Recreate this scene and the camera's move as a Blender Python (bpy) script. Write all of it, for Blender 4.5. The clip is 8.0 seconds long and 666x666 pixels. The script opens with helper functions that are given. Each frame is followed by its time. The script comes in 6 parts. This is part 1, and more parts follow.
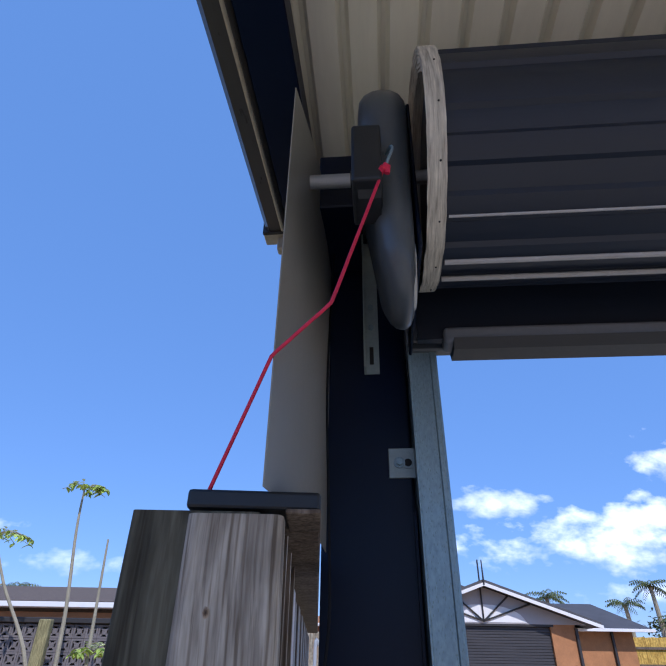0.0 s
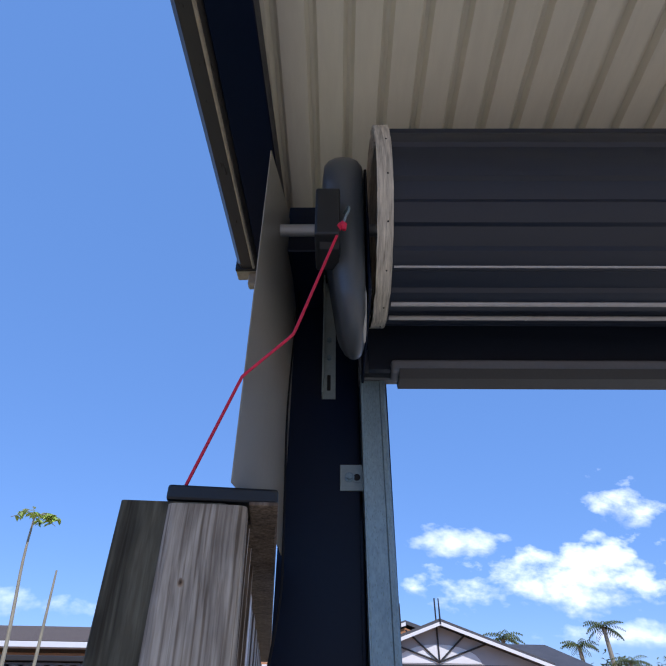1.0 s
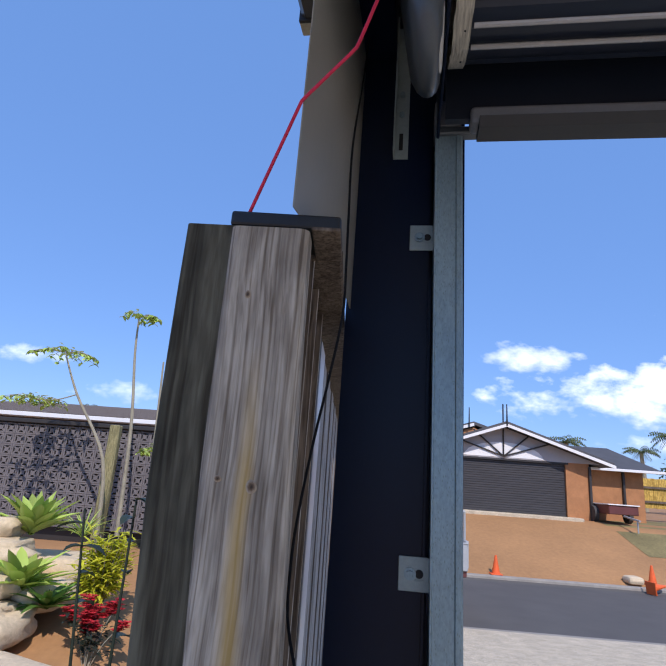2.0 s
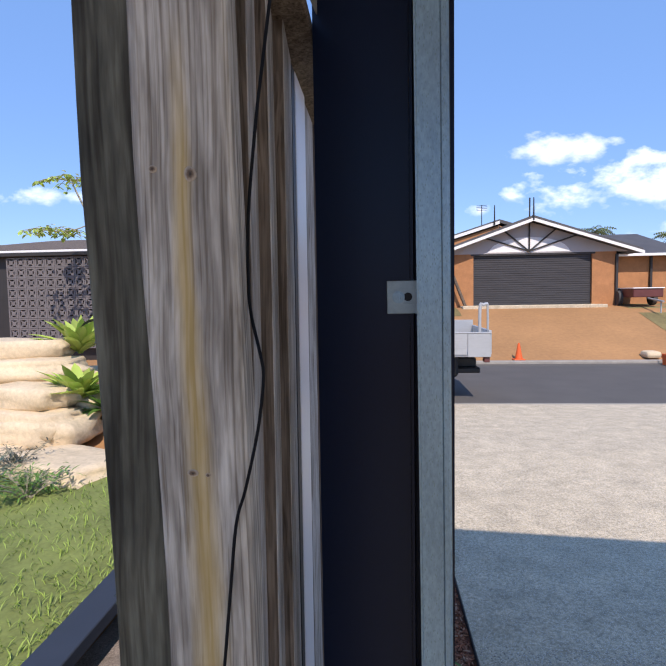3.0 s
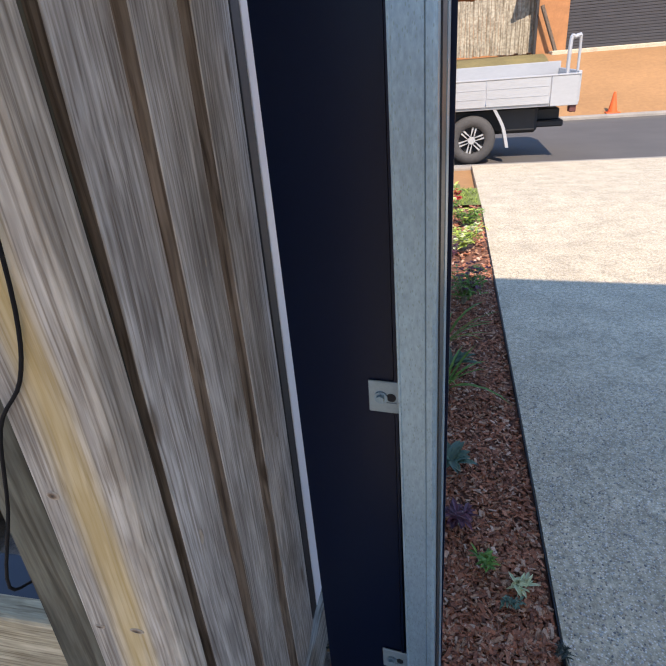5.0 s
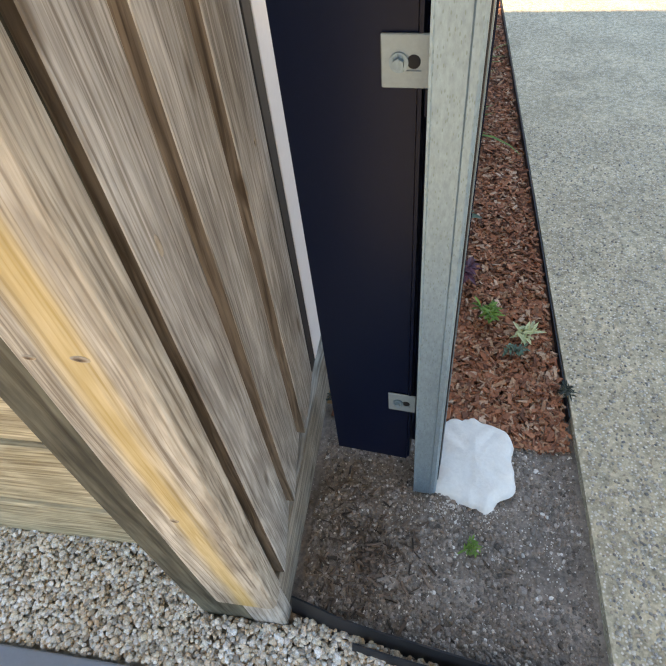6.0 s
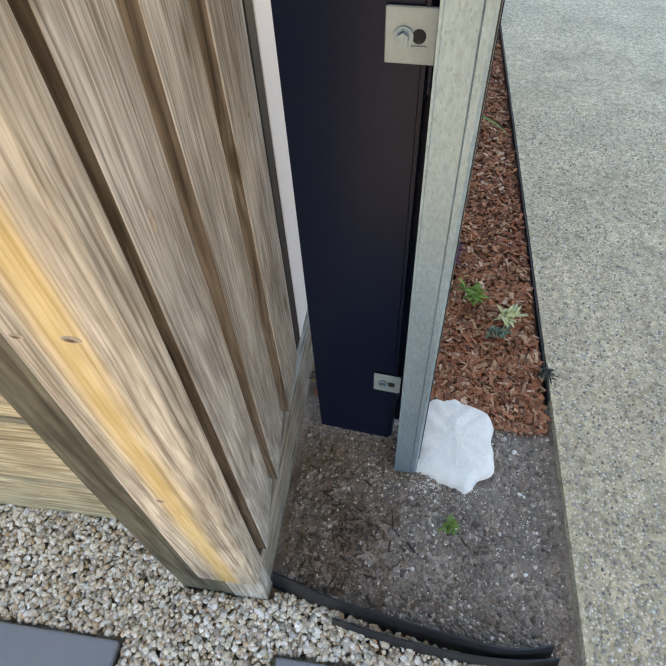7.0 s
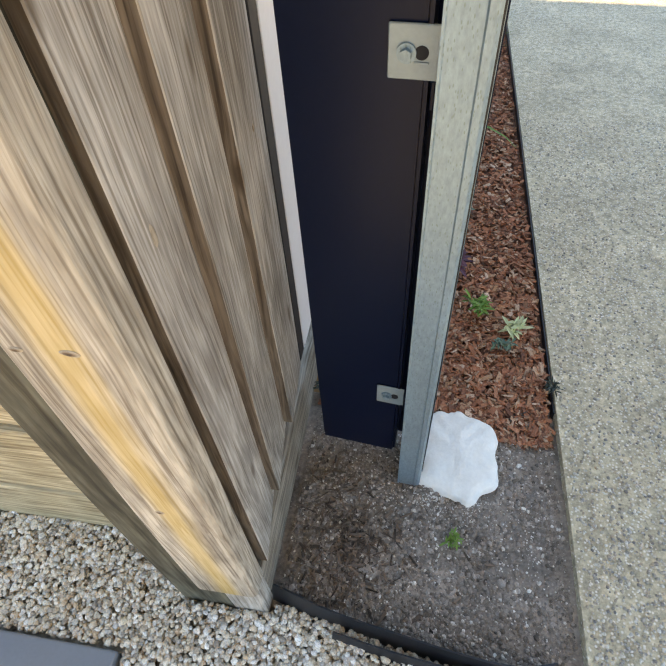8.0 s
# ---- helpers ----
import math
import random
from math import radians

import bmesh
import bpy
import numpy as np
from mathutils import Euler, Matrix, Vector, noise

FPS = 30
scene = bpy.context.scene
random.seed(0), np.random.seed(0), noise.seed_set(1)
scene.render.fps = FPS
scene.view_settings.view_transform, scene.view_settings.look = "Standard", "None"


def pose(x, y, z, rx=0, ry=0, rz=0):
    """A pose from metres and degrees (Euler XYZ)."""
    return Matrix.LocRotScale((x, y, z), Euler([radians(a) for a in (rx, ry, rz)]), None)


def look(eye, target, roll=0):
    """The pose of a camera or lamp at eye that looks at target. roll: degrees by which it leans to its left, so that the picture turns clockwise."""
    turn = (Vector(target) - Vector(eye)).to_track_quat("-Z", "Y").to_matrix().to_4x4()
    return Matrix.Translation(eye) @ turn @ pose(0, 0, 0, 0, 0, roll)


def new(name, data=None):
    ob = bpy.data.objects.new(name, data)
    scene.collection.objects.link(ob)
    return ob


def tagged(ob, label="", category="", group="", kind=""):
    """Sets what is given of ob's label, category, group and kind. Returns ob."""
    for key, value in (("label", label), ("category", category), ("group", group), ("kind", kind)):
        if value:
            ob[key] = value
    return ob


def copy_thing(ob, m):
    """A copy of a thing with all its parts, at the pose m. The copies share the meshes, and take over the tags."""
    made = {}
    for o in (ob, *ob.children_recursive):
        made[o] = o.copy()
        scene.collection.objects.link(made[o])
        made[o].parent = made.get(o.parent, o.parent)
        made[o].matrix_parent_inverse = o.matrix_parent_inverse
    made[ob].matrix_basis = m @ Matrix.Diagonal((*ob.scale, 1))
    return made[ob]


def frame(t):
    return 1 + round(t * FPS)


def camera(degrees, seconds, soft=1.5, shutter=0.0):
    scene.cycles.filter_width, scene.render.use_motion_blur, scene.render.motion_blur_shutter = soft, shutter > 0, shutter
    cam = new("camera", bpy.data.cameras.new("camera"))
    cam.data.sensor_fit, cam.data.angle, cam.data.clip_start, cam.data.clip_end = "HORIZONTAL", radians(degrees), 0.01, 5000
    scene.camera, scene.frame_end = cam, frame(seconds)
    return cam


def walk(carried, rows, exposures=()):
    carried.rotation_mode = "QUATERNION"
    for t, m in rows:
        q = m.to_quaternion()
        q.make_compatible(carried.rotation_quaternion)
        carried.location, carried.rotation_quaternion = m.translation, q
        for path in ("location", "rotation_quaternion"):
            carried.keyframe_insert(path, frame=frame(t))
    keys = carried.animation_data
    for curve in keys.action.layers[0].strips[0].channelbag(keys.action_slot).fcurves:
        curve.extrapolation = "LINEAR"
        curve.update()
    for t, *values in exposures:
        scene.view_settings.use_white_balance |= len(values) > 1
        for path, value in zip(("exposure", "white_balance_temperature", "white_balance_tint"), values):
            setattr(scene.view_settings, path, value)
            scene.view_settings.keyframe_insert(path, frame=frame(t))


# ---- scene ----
cam = camera(64.0, 8.0)
PATH = [
    (0, (0.05, -0.576, 1.883), (0.08, 1.127, 2.932), 0.9),
    (0.5, (0.081, -0.626, 1.795), (0.26, 1.12, 2.754), -3.4),
    (1, (0.054, -0.69, 1.803), (0.208, 0.937, 2.956), 0.5),
    (1.5, (0.063, -0.671, 1.774), (0.065, 1.053, 2.789), 4.8),
    (2, (0.081, -0.612, 1.71), (-0.017, 1.311, 2.251), 4.2),
    (2.2, (0.095, -0.594, 1.684), (0.016, 1.374, 2.03), 3.0),
    (3.3, (0.198, -0.5, 1.519), (-0.019, 1.478, 1.32), -2.3),
    (3.5, (0.236, -0.477, 1.475), (-0.021, 1.495, 1.264), -2.2),
    (4, (0.316, -0.413, 1.447), (-0.016, 1.544, 1.204), -1.7),
    (4.5, (0.322, -0.365, 1.428), (-0.078, 1.539, 0.965), -2.5),
    (4.8, (0.332, -0.356, 1.369), (-0.11, 1.466, 0.673), -5.3),
    (5, (0.283, -0.303, 1.295), (-0.141, 1.432, 0.396), -4.9),
    (5.2, (0.274, -0.284, 1.232), (-0.155, 1.361, 0.178), -6.9),
    (6.3, (0.211, -0.206, 1.076), (-0.064, 1.002, -0.494), -6.3),
    (6.5, (0.208, -0.207, 1.077), (-0.041, 0.995, -0.502), -4.9),
    (7, (0.207, -0.209, 1.087), (-0.033, 1.008, -0.482), -3.9),
    (7.5, (0.212, -0.208, 1.089), (-0.048, 1.019, -0.47), -4.3),
    (8, (0.213, -0.203, 1.09), (-0.056, 1.033, -0.459), -4.2),
]

walk(cam, [(t, look(eye, target, roll)) for t, eye, target, roll in PATH],
     [(0.0, 1.12, 5350, 20), (2.2, 1.22, 5850, 20), (3.5, 1.6, 6300, 20), (4.5, 1.85, 6350, 20), (5.2, 2.12, 7100, 18), (6.3, 2.95, 10000, 16), (8.0, 2.97, 10000, 16)])

# ---- world and sun ----
world = bpy.data.worlds.new("sky_world")
scene.world = world
world.use_nodes = True
wn = world.node_tree.nodes
sky = wn.new("ShaderNodeTexSky")
sky.sky_type = "NISHITA"
sky.sun_disc = False
SUN_DIR = Vector((0.22, -0.90, 1.0)).normalized()
sky.sun_elevation = math.asin(SUN_DIR.z)
sky.sun_rotation = math.atan2(SUN_DIR.x, SUN_DIR.y)
sky.air_density, sky.dust_density, sky.ozone_density = 1.0, 0.05, 3.5
haze = wn.new("ShaderNodeMix")
haze.data_type = "RGBA"
haze.inputs[0].default_value = 0.72
haze.inputs[7].default_value = (0.84, 1.68, 3.25, 1)
world.node_tree.links.new(sky.outputs[0], haze.inputs[6])
world.node_tree.links.new(haze.outputs[2], wn["Background"].inputs[0])
wn["Background"].inputs[1].default_value = 0.092
sun = new("sun", bpy.data.lights.new("sun", "SUN"))
sun.data.energy, sun.data.angle, sun.data.color = 1.75, radians(0.53), (1.0, 0.90, 0.74)
sun.matrix_world = look(SUN_DIR * 50, (0, 0, 0))


# ---- helpers ----
def thing(name, label, category, group="", kind="", m=None):
    ob = new(name)
    ob.empty_display_size = 0.1
    if m is not None:
        ob.matrix_world = m
    return tagged(ob, label, category, group, kind)


def mesh_of(bm, name, smooth=False):
    me = bpy.data.meshes.new(name)
    bm.normal_update()
    bm.to_mesh(me)
    bm.free()
    if smooth:
        for p in me.polygons:
            p.use_smooth = True
    return me


def part(name, bm, material, parent, label="", smooth=False, kind=""):
    me = mesh_of(bm, name, smooth)
    me.materials.append(material)
    ob = new(name, me)
    ob.parent = parent
    return tagged(ob, label, "", "", kind)


def piece(name, me, parent, m):
    ob = new(name, me)
    ob.parent = parent
    ob.matrix_local = m
    return ob


def solid(name, bm, material, label, category, group="", kind="", smooth=False):
    me = mesh_of(bm, name, smooth)
    me.materials.append(material)
    return tagged(new(name, me), label, category, group, kind)


def box(bm, x0, x1, y0, y1, z0, z1, bevel=0.0, seg=1, m=None):
    r = bmesh.ops.create_cube(bm, size=1.0)["verts"]
    bmesh.ops.scale(bm, vec=(x1 - x0, y1 - y0, z1 - z0), verts=r)
    bmesh.ops.translate(bm, vec=((x0 + x1) / 2, (y0 + y1) / 2, (z0 + z1) / 2), verts=r)
    if bevel > 0:
        edges = list({e for v in r for e in v.link_edges})
        out = bmesh.ops.bevel(bm, geom=edges, offset=bevel, segments=seg, affect="EDGES", profile=0.5)
        r = list({v for f in out["faces"] for v in f.verts} | {v for v in r if v.is_valid})
        r = connected(r)
    if m is not None:
        bmesh.ops.transform(bm, matrix=m, verts=r)
    return r


def connected(verts):
    seen, todo = set(verts), list(verts)
    while todo:
        v = todo.pop()
        for e in v.link_edges:
            o = e.other_vert(v)
            if o not in seen:
                seen.add(o)
                todo.append(o)
    return list(seen)


def bx(x0, x1, y0, y1, z0, z1, bevel=0.0, seg=1, m=None):
    bm = bmesh.new()
    box(bm, x0, x1, y0, y1, z0, z1, bevel, seg, m)
    return bm


def tube(bm, a, b, r0, r1=None, n=12, cap=True):
    a, b = Vector(a), Vector(b)
    r1 = r0 if r1 is None else r1
    d = b - a
    q = d.to_track_quat("Z", "Y").to_matrix().to_4x4()
    m = Matrix.Translation((a + b) / 2) @ q
    return bmesh.ops.create_cone(bm, cap_ends=cap, segments=n, radius1=r0, radius2=max(r1, 1e-4), depth=d.length, matrix=m)["verts"]


def pipe(bm, pts, r, n=8):
    """A tube of even radius (or a list of radii) along a smooth line of points."""
    pts = [Vector(p) for p in pts]
    rings = []
    side = Vector((0.37, 0.9, 0.21))
    for i, p in enumerate(pts):
        d = (pts[min(i + 1, len(pts) - 1)] - pts[max(i - 1, 0)]).normalized()
        u = d.cross(side).normalized()
        w = d.cross(u)
        rr = r[i] if isinstance(r, (list, tuple)) else r
        rings.append([bm.verts.new(p + rr * (math.cos(6.28318 * k / n) * u + math.sin(6.28318 * k / n) * w)) for k in range(n)])
    for a, b in zip(rings, rings[1:]):
        for k in range(n):
            bm.faces.new((a[k], a[(k + 1) % n], b[(k + 1) % n], b[k]))
    bm.faces.new(rings[0][::-1])
    bm.faces.new(rings[-1])
    bmesh.ops.recalc_face_normals(bm, faces=bm.faces[:])


def smooth_line(pts, n=6):
    """Catmull-Rom points through pts."""
    pts = [Vector(p) for p in pts]
    out = []
    for i in range(len(pts) - 1):
        p0, p1, p2, p3 = pts[max(i - 1, 0)], pts[i], pts[i + 1], pts[min(i + 2, len(pts) - 1)]
        for k in range(n):
            t = k / n
            out.append(0.5 * (2 * p1 + (p2 - p0) * t + (2 * p0 - 5 * p1 + 4 * p2 - p3) * t * t + (3 * p1 - p0 - 3 * p2 + p3) * t ** 3))
    out.append(pts[-1])
    return out


def extrude_profile(bm, pts, axis, a, b):
    """Extrudes a closed profile (pairs of the two other axes, in order) along an axis from a to b."""
    def at(p, c):
        return {"x": (c, p[0], p[1]), "y": (p[0], c, p[1]), "z": (p[0], p[1], c)}[axis]
    va = [bm.verts.new(at(p, a)) for p in pts]
    vb = [bm.verts.new(at(p, b)) for p in pts]
    n = len(pts)
    for i in range(n):
        bm.faces.new((va[i], va[(i + 1) % n], vb[(i + 1) % n], vb[i]))
    bm.faces.new(va[::-1])
    bm.faces.new(vb)
    bmesh.ops.recalc_face_normals(bm, faces=bm.faces[:])




# ---- materials ----
def mat(name, base, rough=0.6, metal=0.0, vary=0.25, scale=8.0, stretch=(1, 1, 1), fine=60.0, bump=0.15, dark=None, spots=0.0, spot_col=(0.1, 0.1, 0.1), spot_scale=40.0, spec=0.5, dist=0.002, broad=0.0, broad_scale=3.0):
    """Base colour with broad and fine variation, optional spots, roughness variation and relief."""
    m = bpy.data.materials.new(name)
    m.use_nodes = True
    nt = m.node_tree
    n, l = nt.nodes, nt.links
    p = n["Principled BSDF"]
    p.inputs["Metallic"].default_value = metal
    p.inputs["Specular IOR Level"].default_value = spec
    tc = n.new("ShaderNodeTexCoord")
    info = n.new("ShaderNodeObjectInfo")
    mul = n.new("ShaderNodeVectorMath")
    mul.operation = "MULTIPLY_ADD"
    comb = n.new("ShaderNodeCombineXYZ")
    sc = n.new("ShaderNodeMath")
    sc.operation = "MULTIPLY"
    sc.inputs[1].default_value = 37.0
    l.new(info.outputs["Random"], sc.inputs[0])
    for i in range(3):
        l.new(sc.outputs[0], comb.inputs[i])
    l.new(tc.outputs["Object"], mul.inputs[0])
    mul.inputs[1].default_value = stretch
    l.new(comb.outputs[0], mul.inputs[2])
    big = n.new("ShaderNodeTexNoise")
    big.inputs["Scale"].default_value = scale
    big.inputs["Detail"].default_value = 5
    l.new(mul.outputs[0], big.inputs["Vector"])
    small = n.new("ShaderNodeTexNoise")
    small.inputs["Scale"].default_value = fine
    small.inputs["Detail"].default_value = 6
    small.inputs["Roughness"].default_value = 0.65
    l.new(mul.outputs[0], small.inputs["Vector"])
    mixn = n.new("ShaderNodeMix")
    mixn.data_type = "FLOAT"
    mixn.inputs[0].default_value = 0.5
    l.new(big.outputs["Fac"], mixn.inputs[2])
    l.new(small.outputs["Fac"], mixn.inputs[3])
    ramp = n.new("ShaderNodeValToRGB")
    lo = dark if dark else tuple(c * (1 - vary) for c in base)
    hi = tuple(min(1, c * (1 + vary)) for c in base)
    ramp.color_ramp.elements[0].position, ramp.color_ramp.elements[1].position = 0.32, 0.68
    ramp.color_ramp.elements[0].color = (*lo, 1)
    ramp.color_ramp.elements[1].color = (*hi, 1)
    l.new(mixn.outputs[0], ramp.inputs[0])
    col = ramp.outputs[0]
    if spots > 0:
        vo = n.new("ShaderNodeTexVoronoi")
        vo.inputs["Scale"].default_value = spot_scale
        l.new(mul.outputs[0], vo.inputs["Vector"])
        sr = n.new("ShaderNodeValToRGB")
        sr.color_ramp.elements[0].position, sr.color_ramp.elements[1].position = spots * 0.6, spots
        sr.color_ramp.elements[0].color, sr.color_ramp.elements[1].color = (1, 1, 1, 1), (0, 0, 0, 1)
        l.new(vo.outputs["Distance"], sr.inputs[0])
        mx = n.new("ShaderNodeMix")
        mx.data_type = "RGBA"
        l.new(sr.outputs[0], mx.inputs[0])
        l.new(col, mx.inputs[6])
        mx.inputs[7].default_value = (*spot_col, 1)
        col = mx.outputs[2]
    if broad > 0:
        bn = n.new("ShaderNodeTexNoise")
        bn.inputs["Scale"].default_value = broad_scale
        bn.inputs["Detail"].default_value = 8
        bn.inputs["Roughness"].default_value = 0.7
        l.new(tc.outputs["Object"], bn.inputs["Vector"])
        br = n.new("ShaderNodeMapRange")
        br.inputs[1].default_value, br.inputs[2].default_value = 0.3, 0.7
        br.inputs[3].default_value, br.inputs[4].default_value = 1 - broad, 1 + broad
        l.new(bn.outputs["Fac"], br.inputs[0])
        bs = n.new("ShaderNodeVectorMath")
        bs.operation = "SCALE"
        l.new(col, bs.inputs[0])
        l.new(br.outputs[0], bs.inputs[3])
        col = bs.outputs[0]
    l.new(col, p.inputs["Base Color"])
    rr = n.new("ShaderNodeMapRange")
    rr.inputs[3].default_value, rr.inputs[4].default_value = max(0.03, rough - 0.1), min(1, rough + 0.1)
    l.new(small.outputs["Fac"], rr.inputs[0])
    l.new(rr.outputs[0], p.inputs["Roughness"])
    if bump > 0:
        b = n.new("ShaderNodeBump")
        b.inputs["Strength"].default_value = bump
        b.inputs["Distance"].default_value = dist
        l.new(mixn.outputs[0], b.inputs["Height"])
        l.new(b.outputs[0], p.inputs["Normal"])
    return m


def wood(name, light, dark, grain=(55, 55, 1.6), streak=None, rough=0.8, bump=0.7, blotch=0.5):
    """Weathered timber: stretched grain along z, blotches, knots and an optional resin streak colour."""
    m = bpy.data.materials.new(name)
    m.use_nodes = True
    nt = m.node_tree
    n, l = nt.nodes, nt.links
    p = n["Principled BSDF"]
    p.inputs["Specular IOR Level"].default_value = 0.25
    tc = n.new("ShaderNodeTexCoord")
    info = n.new("ShaderNodeObjectInfo")
    sc = n.new("ShaderNodeMath")
    sc.operation = "MULTIPLY"
    sc.inputs[1].default_value = 23.0
    l.new(info.outputs["Random"], sc.inputs[0])
    add = n.new("ShaderNodeVectorMath")
    add.operation = "ADD"
    l.new(tc.outputs["Object"], add.inputs[0])
    l.new(sc.outputs[0], add.inputs[1])
    # slow wander of the grain
    wob = n.new("ShaderNodeTexNoise")
    wob.inputs["Scale"].default_value = 2.2
    l.new(add.outputs[0], wob.inputs["Vector"])
    wsc = n.new("ShaderNodeVectorMath")
    wsc.operation = "SCALE"
    wsc.inputs[3].default_value = 0.035
    l.new(wob.outputs["Color"], wsc.inputs[0])
    add2 = n.new("ShaderNodeVectorMath")
    add2.operation = "ADD"
    l.new(add.outputs[0], add2.inputs[0])
    l.new(wsc.outputs[0], add2.inputs[1])
    st = n.new("ShaderNodeVectorMath")
    st.operation = "MULTIPLY"
    st.inputs[1].default_value = grain
    l.new(add2.outputs[0], st.inputs[0])
    g1 = n.new("ShaderNodeTexNoise")
    g1.inputs["Scale"].default_value = 1.0
    g1.inputs["Detail"].default_value = 8
    g1.inputs["Roughness"].default_value = 0.7
    l.new(st.outputs[0], g1.inputs["Vector"])
    st2 = n.new("ShaderNodeVectorMath")
    st2.operation = "MULTIPLY"
    st2.inputs[1].default_value = tuple(4.5 * v if v > 20 else 1.4 * v for v in grain)
    l.new(add2.outputs[0], st2.inputs[0])
    g2 = n.new("ShaderNodeTexNoise")
    g2.inputs["Scale"].default_value = 1.0
    g2.inputs["Detail"].default_value = 5
    l.new(st2.outputs[0], g2.inputs["Vector"])
    bl = n.new("ShaderNodeTexNoise")
    bl.inputs["Scale"].default_value = 15.0
    bl.inputs["Detail"].default_value = 5
    stb = n.new("ShaderNodeVectorMath")
    stb.operation = "MULTIPLY"
    stb.inputs[1].default_value = (1, 1, 0.35)
    l.new(add.outputs[0], stb.inputs[0])
    l.new(stb.outputs[0], bl.inputs["Vector"])
    m1 = n.new("ShaderNodeMix")
    m1.data_type = "FLOAT"
    m1.inputs[0].default_value = 0.35
    # growth rings: slow bands across the board, pulled along it
    rg = n.new("ShaderNodeTexWave")
    rg.wave_type, rg.bands_direction = "BANDS", "DIAGONAL"
    rg.inputs["Scale"].default_value = 1.0
    rg.inputs["Distortion"].default_value = 5.0
    rg.inputs["Detail"].default_value = 3.0
    rg.inputs["Detail Scale"].default_value = 0.8
    rs = n.new("ShaderNodeVectorMath")
    rs.operation = "MULTIPLY"
    rs.inputs[1].default_value = tuple(26.0 if v > 20 else 0.9 for v in grain)
    l.new(add2.outputs[0], rs.inputs[0])
    l.new(rs.outputs[0], rg.inputs["Vector"])
    ring = n.new("ShaderNodeMix")
    ring.data_type = "FLOAT"
    ring.inputs[0].default_value = 0.13
    l.new(g1.outputs["Fac"], ring.inputs[2])
    l.new(rg.outputs["Fac"], ring.inputs[3])
    l.new(ring.outputs[0], m1.inputs[2])
    l.new(g2.outputs["Fac"], m1.inputs[3])
    m2 = n.new("ShaderNodeMix")
    m2.data_type = "FLOAT"
    m2.inputs[0].default_value = blotch * 0.6
    l.new(m1.outputs[0], m2.inputs[2])
    l.new(bl.outputs["Fac"], m2.inputs[3])
    ramp = n.new("ShaderNodeValToRGB")
    e = ramp.color_ramp.elements
    e[0].position, e[1].position = 0.39, 0.60
    e[0].color, e[1].color = (*dark, 1), (*light, 1)
    l.new(m2.outputs[0], ramp.inputs[0])
    col = ramp.outputs[0]
    # fine dark checks along the grain
    ck = n.new("ShaderNodeValToRGB")
    ck.color_ramp.elements[0].position, ck.color_ramp.elements[1].position = 0.34, 0.50
    ck.color_ramp.elements[0].color, ck.color_ramp.elements[1].color = (0.60, 0.56, 0.52, 1), (1, 1, 1, 1)
    l.new(g2.outputs["Fac"], ck.inputs[0])
    mc = n.new("ShaderNodeMix")
    mc.data_type, mc.blend_type = "RGBA", "MULTIPLY"
    mc.inputs[0].default_value = 1.0
    l.new(col, mc.inputs[6])
    l.new(ck.outputs[0], mc.inputs[7])
    col = mc.outputs[2]
    # short silvered flecks
    stf = n.new("ShaderNodeVectorMath")
    stf.operation = "MULTIPLY"
    stf.inputs[1].default_value = tuple(150.0 if g > 20 else 15.0 for g in grain)
    l.new(add2.outputs[0], stf.inputs[0])
    fl = n.new("ShaderNodeTexNoise")
    fl.inputs["Scale"].default_value = 1.0
    fl.inputs["Detail"].default_value = 3
    l.new(stf.outputs[0], fl.inputs["Vector"])
    fr = n.new("ShaderNodeValToRGB")
    fr.color_ramp.elements[0].position, fr.color_ramp.elements[1].position = 0.38, 0.66
    fr.color_ramp.elements[0].color, fr.color_ramp.elements[1].color = (0.80, 0.78, 0.76, 1), (1.27, 1.27, 1.26, 1)
    l.new(fl.outputs["Fac"], fr.inputs[0])
    mf = n.new("ShaderNodeMix")
    mf.data_type, mf.blend_type = "RGBA", "MULTIPLY"
    mf.inputs[0].default_value = 1.0
    l.new(col, mf.inputs[6])
    l.new(fr.outputs[0], mf.inputs[7])
    col = mf.outputs[2]
    # knots: sparse dark ellipses
    stk = n.new("ShaderNodeVectorMath")
    stk.operation = "MULTIPLY"
    stk.inputs[1].default_value = tuple(11.0 if g > 20 else 4.2 for g in grain)
    l.new(add2.outputs[0], stk.inputs[0])
    vo = n.new("ShaderNodeTexVoronoi")
    vo.inputs["Scale"].default_value = 1.0
    l.new(stk.outputs[0], vo.inputs["Vector"])
    kr = n.new("ShaderNodeValToRGB")
    kr.color_ramp.elements[0].position, kr.color_ramp.elements[1].position = 0.06, 0.13
    kr.color_ramp.elements[0].color, kr.color_ramp.elements[1].color = (0.8, 0.8, 0.8, 1), (0, 0, 0, 1)
    l.new(vo.outputs["Distance"], kr.inputs[0])
    mk = n.new("ShaderNodeMix")
    mk.data_type = "RGBA"
    l.new(kr.outputs[0], mk.inputs[0])
    l.new(col, mk.inputs[6])
    mk.inputs[7].default_value = (dark[0] * 0.55, dark[1] * 0.45, dark[2] * 0.35, 1)
    col = mk.outputs[2]
